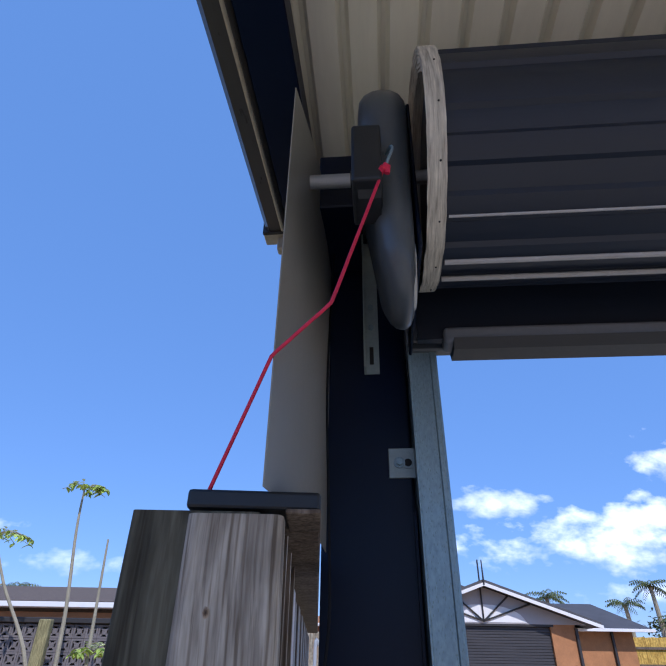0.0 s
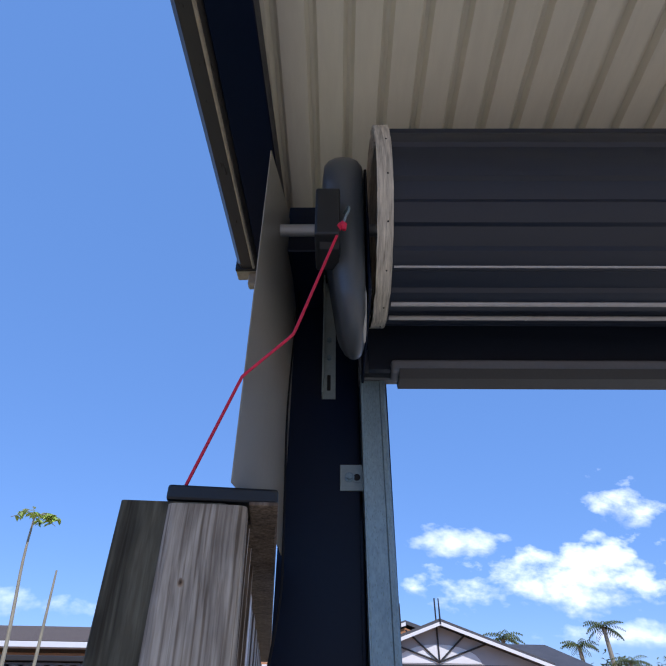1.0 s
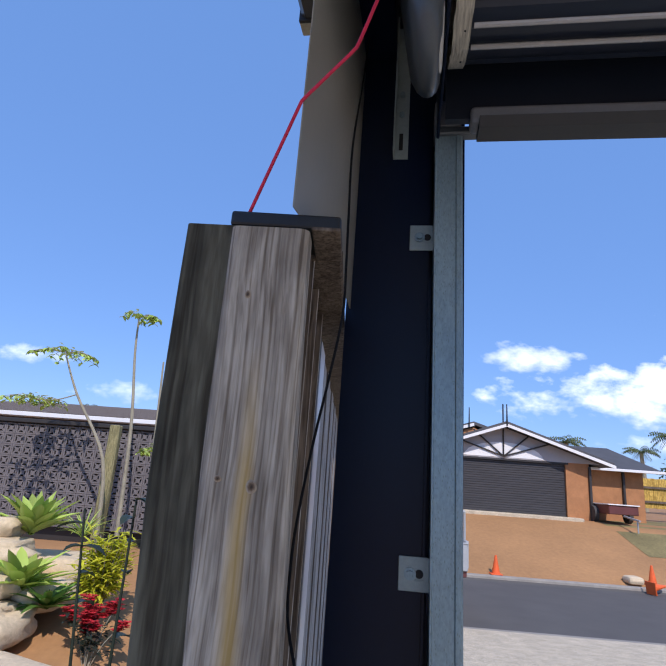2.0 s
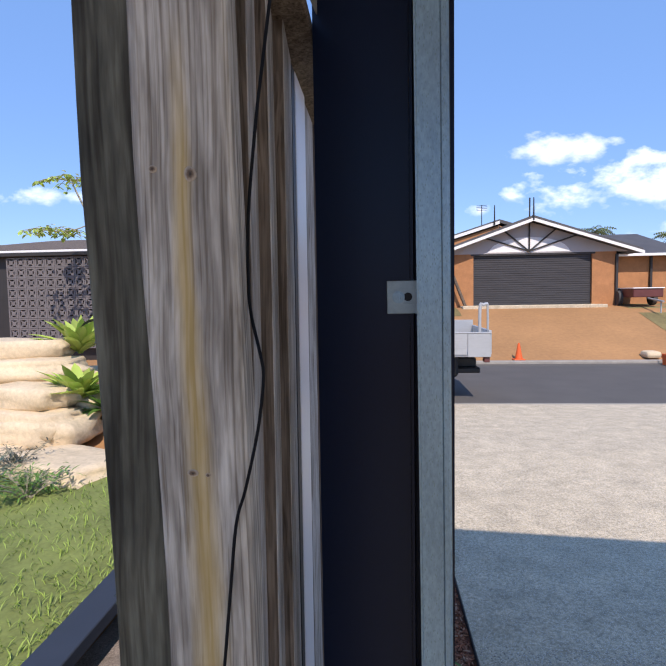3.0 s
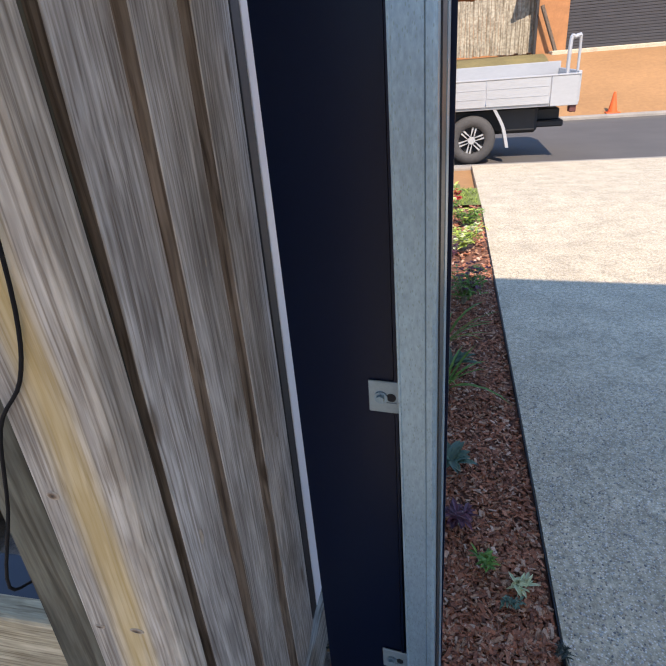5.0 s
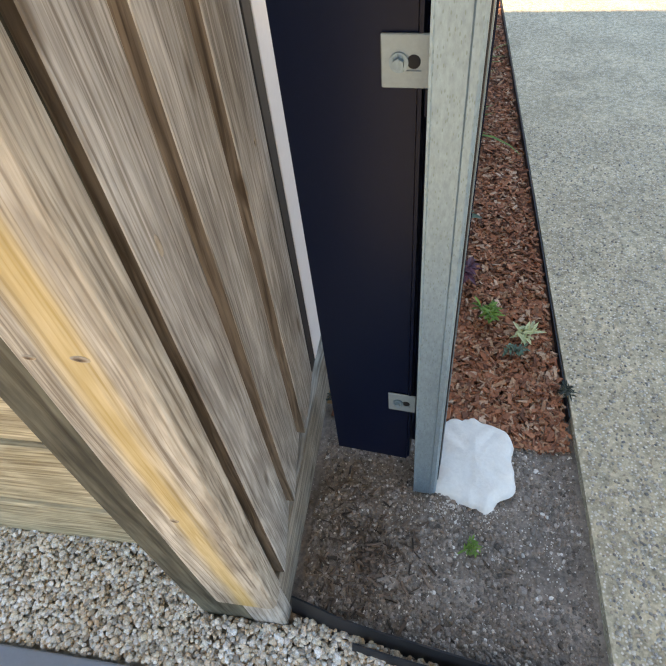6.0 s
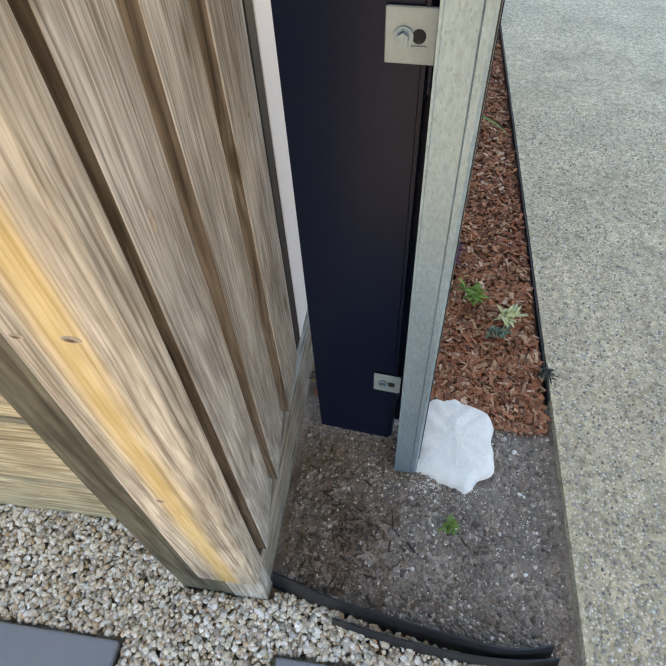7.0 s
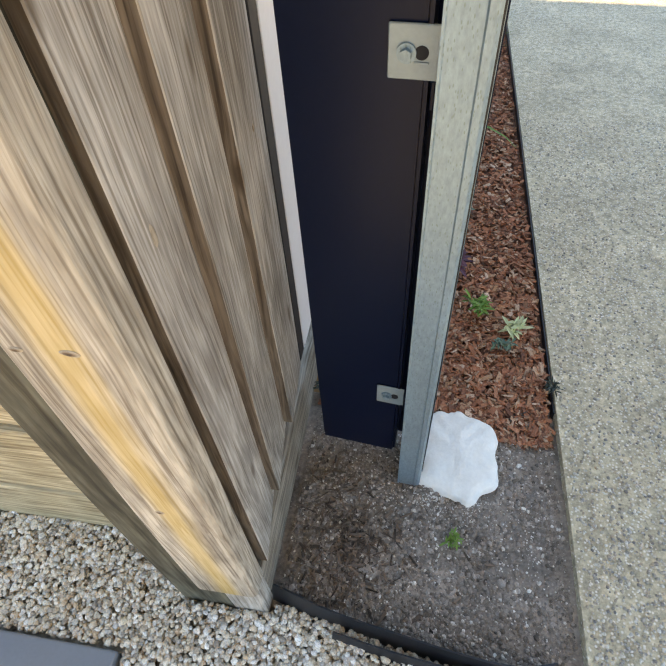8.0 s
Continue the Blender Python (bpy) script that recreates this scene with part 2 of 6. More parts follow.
    if streak:
        # heartwood streak: a band along the board, broken by noise
        x0, wid, colour, z_top = streak
        sep = n.new("ShaderNodeSeparateXYZ")
        l.new(tc.outputs["Object"], sep.inputs[0])
        wn2 = n.new("ShaderNodeTexNoise")
        wn2.inputs["Scale"].default_value = 3.0
        wn2.inputs["Detail"].default_value = 4
        l.new(tc.outputs["Object"], wn2.inputs["Vector"])
        off = n.new("ShaderNodeMath")
        off.operation = "MULTIPLY_ADD"
        off.inputs[1].default_value, off.inputs[2].default_value = 0.022, -0.011 - x0
        l.new(wn2.outputs["Fac"], off.inputs[0])
        dd = n.new("ShaderNodeMath")
        up = n.new("ShaderNodeMapRange")
        up.inputs[1].default_value, up.inputs[2].default_value = 0.45, 0.85
        up.inputs[3].default_value, up.inputs[4].default_value = 0.0, -0.017
        l.new(sep.outputs[2], up.inputs[0])
        down = n.new("ShaderNodeMapRange")
        down.inputs[1].default_value, down.inputs[2].default_value = 1.25, 1.65
        down.inputs[3].default_value, down.inputs[4].default_value = 0.0, 0.015
        l.new(sep.outputs[2], down.inputs[0])
        lean = n.new("ShaderNodeMath")
        l.new(up.outputs[0], lean.inputs[0])
        l.new(down.outputs[0], lean.inputs[1])
        along = n.new("ShaderNodeMath")
        l.new(sep.outputs[0], along.inputs[0])
        l.new(lean.outputs[0], along.inputs[1])
        l.new(along.outputs[0], dd.inputs[0])
        l.new(off.outputs[0], dd.inputs[1])
        ab = n.new("ShaderNodeMath")
        ab.operation = "ABSOLUTE"
        l.new(dd.outputs[0], ab.inputs[0])
        nar = n.new("ShaderNodeMapRange")
        nar.inputs[1].default_value, nar.inputs[2].default_value = 1.1, z_top
        nar.inputs[3].default_value, nar.inputs[4].default_value = 1.0, 2.4
        l.new(sep.outputs[2], nar.inputs[0])
        thin = n.new("ShaderNodeMath")
        thin.operation = "MULTIPLY"
        l.new(ab.outputs[0], thin.inputs[0])
        l.new(nar.outputs[0], thin.inputs[1])
        fray = n.new("ShaderNodeMath")
        fray.operation = "MULTIPLY_ADD"
        fray.inputs[1].default_value = -0.03
        l.new(g1.outputs["Fac"], fray.inputs[0])
        l.new(thin.outputs[0], fray.inputs[2])
        mr = n.new("ShaderNodeMapRange")
        mr.inputs[1].default_value, mr.inputs[2].default_value = wid * 0.2 - 0.015, wid - 0.015
        mr.inputs[3].default_value, mr.inputs[4].default_value = 0.95, 0.0
        l.new(fray.outputs[0], mr.inputs[0])
        zt = n.new("ShaderNodeMapRange")
        zt.inputs[1].default_value, zt.inputs[2].default_value = z_top - 0.15, z_top
        zt.inputs[3].default_value, zt.inputs[4].default_value = 1.0, 0.0
        l.new(sep.outputs[2], zt.inputs[0])
        mm = n.new("ShaderNodeMath")
        mm.operation = "MULTIPLY"
        l.new(mr.outputs[0], mm.inputs[0])
        l.new(zt.outputs[0], mm.inputs[1])
        ms = n.new("ShaderNodeMix")
        ms.data_type = "RGBA"
        l.new(mm.outputs[0], ms.inputs[0])
        l.new(col, ms.inputs[6])
        tint = n.new("ShaderNodeMix")
        tint.data_type = "RGBA"
        tint.inputs[0].default_value = 0.38
        tint.inputs[6].default_value = (*colour, 1)
        l.new(col, tint.inputs[7])
        l.new(tint.outputs[2], ms.inputs[7])
        col = ms.outputs[2]
    l.new(col, p.inputs["Base Color"])
    p.inputs["Roughness"].default_value = rough
    b = n.new("ShaderNodeBump")
    b.inputs["Strength"].default_value = bump
    b.inputs["Distance"].default_value = 0.002
    l.new(m1.outputs[0], b.inputs["Height"])
    l.new(b.outputs[0], p.inputs["Normal"])
    return m


def leafy(name, base, vary=0.35, rough=0.5, trans=0.25):
    m = bpy.data.materials.new(name)
    m.use_nodes = True
    n, l = m.node_tree.nodes, m.node_tree.links
    p = n["Principled BSDF"]
    geo = n.new("ShaderNodeNewGeometry")
    ramp = n.new("ShaderNodeValToRGB")
    ramp.color_ramp.elements[0].color = (*[c * (1 - vary) for c in base], 1)
    ramp.color_ramp.elements[1].color = (*[min(1, c * (1 + vary)) for c in base], 1)
    l.new(geo.outputs["Random Per Island"], ramp.inputs[0])
    l.new(ramp.outputs[0], p.inputs["Base Color"])
    p.inputs["Roughness"].default_value = rough
    p.inputs["Transmission Weight"].default_value = 0.0
    tr = n.new("ShaderNodeBsdfTranslucent")
    l.new(ramp.outputs[0], tr.inputs[0])
    mix = n.new("ShaderNodeMixShader")
    mix.inputs[0].default_value = trans
    l.new(p.outputs[0], mix.inputs[1])
    l.new(tr.outputs[0], mix.inputs[2])
    l.new(mix.outputs[0], n["Material Output"].inputs["Surface"])
    return m


GREY_BOARD = wood("weathered_grey_pine", (0.49, 0.46, 0.41), (0.25, 0.225, 0.195), grain=(58, 58, 1.3), blotch=1.1)
STREAK_BOARD = wood("streaked_grey_pine", (0.49, 0.445, 0.37), (0.23, 0.20, 0.16), grain=(64, 64, 1.1), streak=(-0.037, 0.027, (0.56, 0.38, 0.11), 1.86), blotch=0.8)
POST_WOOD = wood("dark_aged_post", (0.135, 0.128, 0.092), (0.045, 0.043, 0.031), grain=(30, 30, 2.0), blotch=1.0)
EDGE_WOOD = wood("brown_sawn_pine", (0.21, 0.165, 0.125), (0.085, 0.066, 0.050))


def knot_wood(name):
    """Ringed knot: dark heart, paler rings towards the rim."""
    m = bpy.data.materials.new(name)
    m.use_nodes = True
    n, l = m.node_tree.nodes, m.node_tree.links
    p = n["Principled BSDF"]
    tc = n.new("ShaderNodeTexCoord")
    sub = n.new("ShaderNodeVectorMath")
    sub.operation = "SUBTRACT"
    sub.inputs[1].default_value = (0.5, 0.5, 0.5)
    l.new(tc.outputs["Generated"], sub.inputs[0])
    flat = n.new("ShaderNodeVectorMath")
    flat.operation = "MULTIPLY"
    flat.inputs[1].default_value = (1, 0, 1)
    l.new(sub.outputs[0], flat.inputs[0])
    ln = n.new("ShaderNodeVectorMath")
    ln.operation = "LENGTH"
    l.new(flat.outputs[0], ln.inputs[0])
    nz = n.new("ShaderNodeTexNoise")
    nz.inputs["Scale"].default_value = 5.0
    l.new(tc.outputs["Generated"], nz.inputs["Vector"])
    ad = n.new("ShaderNodeMath")
    ad.operation = "MULTIPLY_ADD"
    ad.inputs[1].default_value = 0.22
    l.new(nz.outputs["Fac"], ad.inputs[0])
    l.new(ln.outputs["Value"], ad.inputs[2])
    ramp = n.new("ShaderNodeValToRGB")
    e = ramp.color_ramp.elements
    e[0].position, e[1].position = 0.18, 0.58
    e[0].color, e[1].color = (0.045, 0.03, 0.02, 1), (0.42, 0.35, 0.26, 1)
    mid = e.new(0.36)
    mid.color = (0.17, 0.115, 0.07, 1)
    l.new(ad.outputs[0], ramp.inputs[0])
    l.new(ramp.outputs[0], p.inputs["Base Color"])
    p.inputs["Roughness"].default_value = 0.85
    return m


KNOT = knot_wood("dark_knot")
PLINTH = wood("weathered_plinth", (0.40, 0.35, 0.285), (0.19, 0.162, 0.125), grain=(58, 1.6, 58))
SLEEPER = wood("pale_treated_sleeper", (0.52, 0.43, 0.28), (0.34, 0.275, 0.165), grain=(1.6, 40, 55))
STAKE = wood("green_tinged_stake", (0.33, 0.30, 0.15), (0.17, 0.16, 0.08))
YELLOW_PINE = wood("new_yellow_pine", (0.62, 0.42, 0.10), (0.46, 0.29, 0.06), grain=(20, 20, 1))
PALE_PALING = wood("silvered_palings", (0.42, 0.38, 0.29), (0.26, 0.23, 0.17), grain=(14, 14, 0.6))
NAVY = mat("dark_blue_coated_steel", (0.0032, 0.0075, 0.024), 0.34, 0.0, 0.12, 3, fine=90, bump=0.03, spec=0.2)
SHEET_GREY = mat("grey_coated_sheet", (0.30, 0.29, 0.25), 0.36, 0.0, 0.05, 2, fine=120, bump=0.02)
CREAM = mat("cream_coated_steel", (0.78, 0.74, 0.70), 0.4, 0.0, 0.06, 3, fine=100, bump=0.02)
GALV = mat("galvanised_steel", (0.25, 0.345, 0.39), 0.34, 0.35, 0.30, 7, stretch=(1, 1, 0.35), fine=240, bump=0.3, spots=0.28, spot_col=(0.18, 0.25, 0.245), spot_scale=330, dist=0.0007)
GALV_PLATE = mat("galvanised_plate", (0.30, 0.365, 0.37), 0.42, 0.2, 0.12, 30, fine=120, bump=0.05)
HOLE = mat("dark_slot", (0.01, 0.01, 0.011), 0.7, bump=0)
CURTAIN = mat("dark_roller_sheet", (0.011, 0.016, 0.030), 0.48, 0.0, 0.2, 3, stretch=(0.1, 1, 1), fine=30, bump=0.03)
# pale colour stands in for the glints on the dark curtain ribs
RIB_GLINT = mat("rib_highlight", (0.42, 0.41, 0.40), 0.25, 0.0, 0.1, 4, bump=0.0)
BAND = mat("frayed_cream_band", (0.60, 0.56, 0.46), 0.85, 0.0, 0.3, 18, stretch=(16, 1, 1), fine=30, bump=0.5, dark=(0.22, 0.20, 0.16))
MOTOR = mat("charcoal_plastic", (0.072, 0.084, 0.094), 0.32, 0.0, 0.1, 4, fine=150, bump=0.03)
GUIDE = mat("grey_guide_plastic", (0.19, 0.20, 0.22), 0.4, 0.0, 0.1, 6, fine=120, bump=0.03)
BLACK = mat("black_plastic", (0.013, 0.015, 0.017), 0.42, 0.0, 0.2, 12, fine=120, bump=0.06)
DIFFUSER = mat("milky_lamp_cover", (0.42, 0.42, 0.39), 0.4, 0.0, 0.04, 5, bump=0.02)
ROOF = mat("cream_roof_sheet", (0.68, 0.65, 0.53), 0.4, 0.0, 0.09, 2, stretch=(1, 0.15, 1), fine=40, bump=0.03)
GUTTER = mat("bronze_gutter", (0.06, 0.056, 0.05), 0.3, 0.2, 0.12, 4, stretch=(1, 0.2, 1), fine=60, bump=0.02)
GUTTER_END = mat("weathered_gutter_end", (0.36, 0.32, 0.24), 0.5, 0.1, 0.2, 20, fine=80, bump=0.05)
RED = mat("red_cord", (0.62, 0.014, 0.06), 0.55, 0.0, 0.2, 60, fine=300, bump=0.3)
CABLE = mat("black_cable", (0.006, 0.006, 0.007), 0.7, 0.0, 0.2, 30, bump=0.0, spec=0.15)
AGGREGATE = mat("exposed_aggregate", (0.49, 0.412, 0.282), 0.85, 0.0, 0.55, 55, fine=170, bump=0.8, spots=0.34, spot_col=(0.74, 0.68, 0.58), spot_scale=120, dist=0.005, broad=0.22, broad_scale=5.0)
KERB = mat("grey_kerb", (0.30, 0.275, 0.235), 0.9, 0.0, 0.2, 6, fine=60, bump=0.3)
SLATE = mat("slate_capping", (0.028, 0.034, 0.048), 0.55, 0.0, 0.15, 6, fine=80, bump=0.1)
ASPHALT = mat("asphalt", (0.095, 0.088, 0.08), 0.9, 0.0, 0.15, 1.5, fine=60, bump=0.3)
DIRT = mat("bare_brown_dirt", (0.36, 0.19, 0.075), 0.95, 0.0, 0.22, 0.5, fine=9, bump=0.4, dist=0.03)
SOIL = mat("dry_grey_soil", (0.27, 0.224, 0.187), 0.95, 0.0, 0.65, 7, fine=110, bump=1.0, spots=0.2, spot_col=(0.42, 0.38, 0.33), spot_scale=120, dist=0.008, broad=0.35, broad_scale=9.0)
GRAVEL_BASE = mat("gravel_base", (0.42, 0.37, 0.29), 0.9, 0.0, 0.6, 40, fine=120, bump=0.8, spots=0.4, spot_col=(0.55, 0.50, 0.42), spot_scale=85, dist=0.006)
MULCH_BED = mat("mulch_bed", (0.17, 0.075, 0.045), 0.95, 0.0, 0.5, 30, fine=120, bump=0.8, dist=0.006)
PATCHY = mat("patchy_dry_grass", (0.20, 0.16, 0.06), 0.95, 0.0, 0.45, 0.9, fine=14, bump=0.4, dist=0.02)
GRASS_BED = mat("lawn_soil", (0.17, 0.20, 0.05), 0.95, 0.0, 0.35, 2.5, fine=40, bump=0.5, dist=0.01)
PATCH = mat("white_cement", (0.80, 0.80, 0.75), 0.9, 0.0, 0.10, 24, fine=120, bump=0.7, dist=0.004)
PAVER = mat("grey_paver", (0.20, 0.215, 0.235), 0.8, 0.0, 0.08, 10, fine=150, bump=0.15)
EDGING = mat("black_garden_edging", (0.014, 0.015, 0.018), 0.4, 0.0, 0.3, 15, fine=100, bump=0.1)
BRICK = mat("orange_brick", (0.40, 0.185, 0.075), 0.85, 0.0, 0.18, 4, fine=20, bump=0.2)
TILE = mat("grey_roof_tile", (0.075, 0.073, 0.075), 0.7, 0.0, 0.2, 2, fine=8, bump=0.3, dist=0.02)
WHITE = mat("white_paint", (0.78, 0.77, 0.74), 0.5, 0.0, 0.05, 3, bump=0.05)
GABLE = mat("pale_gable_sheet", (0.40, 0.38, 0.37), 0.6, 0.0, 0.06, 2, bump=0.05)
DARK_TRIM = mat("dark_trim", (0.03, 0.027, 0.025), 0.5, 0.0, 0.2, 4, bump=0.05)
GARAGE = mat("charcoal_garage_door", (0.045, 0.043, 0.045), 0.5, 0.0, 0.3, 1.5, stretch=(1, 1, 9), fine=12, bump=0.1)
ALU = mat("mill_aluminium", (0.42, 0.43, 0.43), 0.42, 0.3, 0.08, 4, stretch=(0.3, 1, 1), fine=30, bump=0.03)
CHASSIS = mat("black_chassis", (0.015, 0.015, 0.016), 0.6, 0.0, 0.3, 5, bump=0.05)
RUBBER = mat("tyre_rubber", (0.06, 0.058, 0.056), 0.8, 0.0, 0.2, 15, bump=0.1)
ORANGE = mat("orange_cone_plastic", (0.75, 0.12, 0.02), 0.5, 0.0, 0.15, 8, bump=0.03)
SANDSTONE = mat("sandstone", (0.62, 0.50, 0.33), 0.9, 0.0, 0.25, 3, fine=25, bump=0.6, dist=0.02)
SCREEN = mat("dark_screen_block", (0.15, 0.135, 0.135), 0.8, 0.0, 0.3, 12, fine=50, bump=0.3)
LEAF = leafy("green_leaf", (0.14, 0.27, 0.05))
LEAF_BLUE = leafy("blue_green_leaf", (0.11, 0.19, 0.13))
LEAF_LIME = leafy("lime_leaf", (0.42, 0.54, 0.10))
LEAF_YELLOW = leafy("yellow_green_leaf", (0.62, 0.62, 0.04), 0.25, 0.5, 0.45)
LEAF_DARK = leafy("dark_leaf", (0.030, 0.042, 0.028), rough=0.4)
LEAF_RED = leafy("red_flower", (0.55, 0.035, 0.045))
LEAF_PALE = leafy("pale_flower", (0.60, 0.64, 0.36))
LEAF_PURPLE = leafy("purple_leaf", (0.13, 0.05, 0.075))
GRASS = leafy("grass_blade", (0.27, 0.36, 0.06), 0.4)
STEM = mat("pale_stem", (0.30, 0.27, 0.19), 0.8, 0.0, 0.25, 10, bump=0.2)
PALM_LEAF = leafy("palm_frond", (0.12, 0.15, 0.05))
CHIP_DARK = leafy("old_bark", (0.15, 0.108, 0.082), 0.6, 0.95, 0.0)


def mixed(name, colours, rough=0.85):
    """Loose pieces, each taking one of several colours."""
    m = bpy.data.materials.new(name)
    m.use_nodes = True
    n, l = m.node_tree.nodes, m.node_tree.links
    p = n["Principled BSDF"]
    geo = n.new("ShaderNodeNewGeometry")
    ramp = n.new("ShaderNodeValToRGB")
    ramp.color_ramp.interpolation = "LINEAR"
    e = ramp.color_ramp.elements
    for i in range(len(colours) - 2):
        e.new((i + 1) / (len(colours) - 1))
    for i, c in enumerate(colours):
        e[i].position = i / (len(colours) - 1)
        e[i].color = (*c, 1)
    l.new(geo.outputs["Random Per Island"], ramp.inputs[0])
    tc = n.new("ShaderNodeTexCoord")
    nz = n.new("ShaderNodeTexNoise")
    nz.inputs["Scale"].default_value = 420.0
    nz.inputs["Detail"].default_value = 3
    l.new(tc.outputs["Object"], nz.inputs["Vector"])
    tone = n.new("ShaderNodeMapRange")
    tone.inputs[1].default_value, tone.inputs[2].default_value = 0.3, 0.7
    tone.inputs[3].default_value, tone.inputs[4].default_value = 0.72, 1.2
    l.new(nz.outputs["Fac"], tone.inputs[0])
    mul = n.new("ShaderNodeVectorMath")
    mul.operation = "SCALE"
    l.new(ramp.outputs[0], mul.inputs[0])
    l.new(tone.outputs[0], mul.inputs[3])
    l.new(mul.outputs[0], p.inputs["Base Color"])
    p.inputs["Roughness"].default_value = rough
    return m


CHIP = mixed("bark_chip", [(0.13, 0.05, 0.03), (0.44, 0.17, 0.09), (0.30, 0.11, 0.06), (0.52, 0.22, 0.12), (0.22, 0.085, 0.05), (0.48, 0.26, 0.15), (0.62, 0.42, 0.30)], 0.95)
PEBBLE = mixed("pebble", [(0.86, 0.80, 0.70), (0.70, 0.58, 0.43), (0.30, 0.25, 0.20), (0.84, 0.77, 0.64), (0.58, 0.41, 0.26), (0.90, 0.86, 0.79), (0.48, 0.43, 0.38), (0.78, 0.67, 0.50)], 0.75)
GRIT = mixed("pale_grit", [(0.72, 0.69, 0.64), (0.55, 0.50, 0.44), (0.80, 0.77, 0.72)], 0.85)
STONE_CHIP = mixed("aggregate_stone", [(0.62, 0.57, 0.48), (0.40, 0.35, 0.28), (0.20, 0.18, 0.165), (0.72, 0.68, 0.60), (0.46, 0.36, 0.25), (0.34, 0.31, 0.28)], 0.7)
CRUMB = mixed("soil_crumb", [(0.10, 0.08, 0.065), (0.30, 0.25, 0.21), (0.18, 0.145, 0.12), (0.44, 0.38, 0.33)], 0.95)
TRAILER_BODY = mat("maroon_trailer_paint", (0.12, 0.035, 0.03), 0.5, 0.0, 0.2, 3, bump=0.03)


# ---- ground ----
def height(x, y):
    """Height of the open ground: level by the carport, falling to the street, rising to the house across it."""
    pts = ((-500, 0.0), (-0.5, 0.0), (5.2, -0.10), (8.6, -0.30), (8.9, -0.36), (14.0, -0.36), (14.3, -0.26), (18.6, 0.98), (19.6, 1.12), (60, 1.4), (3000, 3.0))
    z = pts[-1][1]
    for (a, za), (b, zb) in zip(pts, pts[1:]):
        if y <= b:
            t = max(0.0, (y - a) / (b - a))
            z = za + (zb - za) * t
            break
    if x < -1.3 and 1.0 < y < 14:
        k = min(1.0, (-1.3 - x) / 0.4) * min(1.0, (y - 1.0) / 0.5) * min(1.0, max(0.0, (14 - y) / 4.0))
        z += k * (0.20 + max(0.0, min(0.75, (y - 3.2) * 0.24)))
    return z


def terrain(xs, ys, lift, cut=None, wobble=0.0):
    bm = bmesh.new()
    g = {}
    for i, x in enumerate(xs):
        for j, y in enumerate(ys):
            z = height(x, y) + lift
            if wobble:
                z += wobble * noise.fractal(Vector((x * 9, y * 9, 3.3)), 0.9, 2.0, 4)
            g[i, j] = bm.verts.new((x, y, z))
    for i in range(len(xs) - 1):
        for j in range(len(ys) - 1):
            if cut and cut((xs[i] + xs[i + 1]) / 2, (ys[j] + ys[j + 1]) / 2):
                continue
            bm.faces.new((g[i, j], g[i + 1, j], g[i + 1, j + 1], g[i, j + 1]))
    return bm


def span(a, b, n):
    return [a + (b - a) * i / n for i in range(n + 1)]


gx = [-2500, -600, -150, -60, -30, -16, -10] + span(-8, 8, 32) + [10, 14, 20, 30, 60, 150, 600, 2500]
gy = [-2500, -600, -150, -40, -12] + span(-5, 8, 26) + [8.6, 8.9, 11, 14.0, 14.3] + span(15, 20, 10) + [24, 30, 45, 60, 150, 600, 3000]
solid("ground", terrain(gx, gy, -0.06), DIRT, "bare brown dirt ground sloping up across the street", "ground", kind="structure", smooth=True)

# street
solid("road", terrain(span(-60, 80, 70), [8.75, 8.9, 11, 12.5, 14.0, 14.12], -0.012), ASPHALT, "grey asphalt street", "road", kind="structure")
for nm, y0, y1 in (("kerb_near", 8.55, 8.75), ("kerb_far", 14.12, 14.35)):
    bm = bmesh.new()
    box(bm, -60, 80, y0, y1, -0.6, -0.30 if y0 < 10 else -0.255, 0.03, 2)
    solid(nm, bm, KERB, "low concrete street kerb", "kerb", kind="structure")

# driveway slab with a real edge above the bed
# the unseen reach to the right and behind is added for bounced light
bm = terrain([0.575, 0.6, 0.8, 1.2, 2, 3, 4.5, 6.5, 9], [-14, -8, -5, -3, -1.5, 0, 1, 2, 3, 4, 5.2, 6.5, 7.5, 8.55], 0.012)
r = bmesh.ops.extrude_face_region(bm, geom=bm.faces[:])
bmesh.ops.translate(bm, vec=(0, 0, -0.12), verts=[v for v in r["geom"] if isinstance(v, bmesh.types.BMVert)])
bmesh.ops.recalc_face_normals(bm, faces=bm.faces[:])
solid("driveway", bm, AGGREGATE, "pale exposed-aggregate concrete driveway", "driveway", kind="structure")

# garden bed: soil by the post, bark mulch beyond
def soil_top(x, y):
    return height(x, y) - 0.012 + 0.012 * noise.fractal(Vector((x * 9, y * 9, 3.3)), 0.9, 2.0, 4)


bm = terrain(span(0.0, 0.575, 48), span(-0.06, 0.50, 48), -0.012, wobble=0.012)
solid("soil_bed", bm, SOIL, "dry grey soil at the foot of the post", "soil", kind="structure", smooth=True)
bm = terrain(span(0.02, 0.575, 22), span(0.50, 5.3, 90), -0.014, wobble=0.012)
solid("mulch_bed", bm, MULCH_BED, "bed of red-brown bark mulch beside the driveway", "garden bed", kind="structure", smooth=True)
bm = terrain(span(-0.6, 0.575, 6), span(5.3, 6.7, 8), 0.01, cut=lambda x, y: (x > 0.35 and y > 6.3))
solid("verge", bm, GRASS_BED, "small patch of grass verge beside the driveway", "grass", kind="structure", smooth=True)

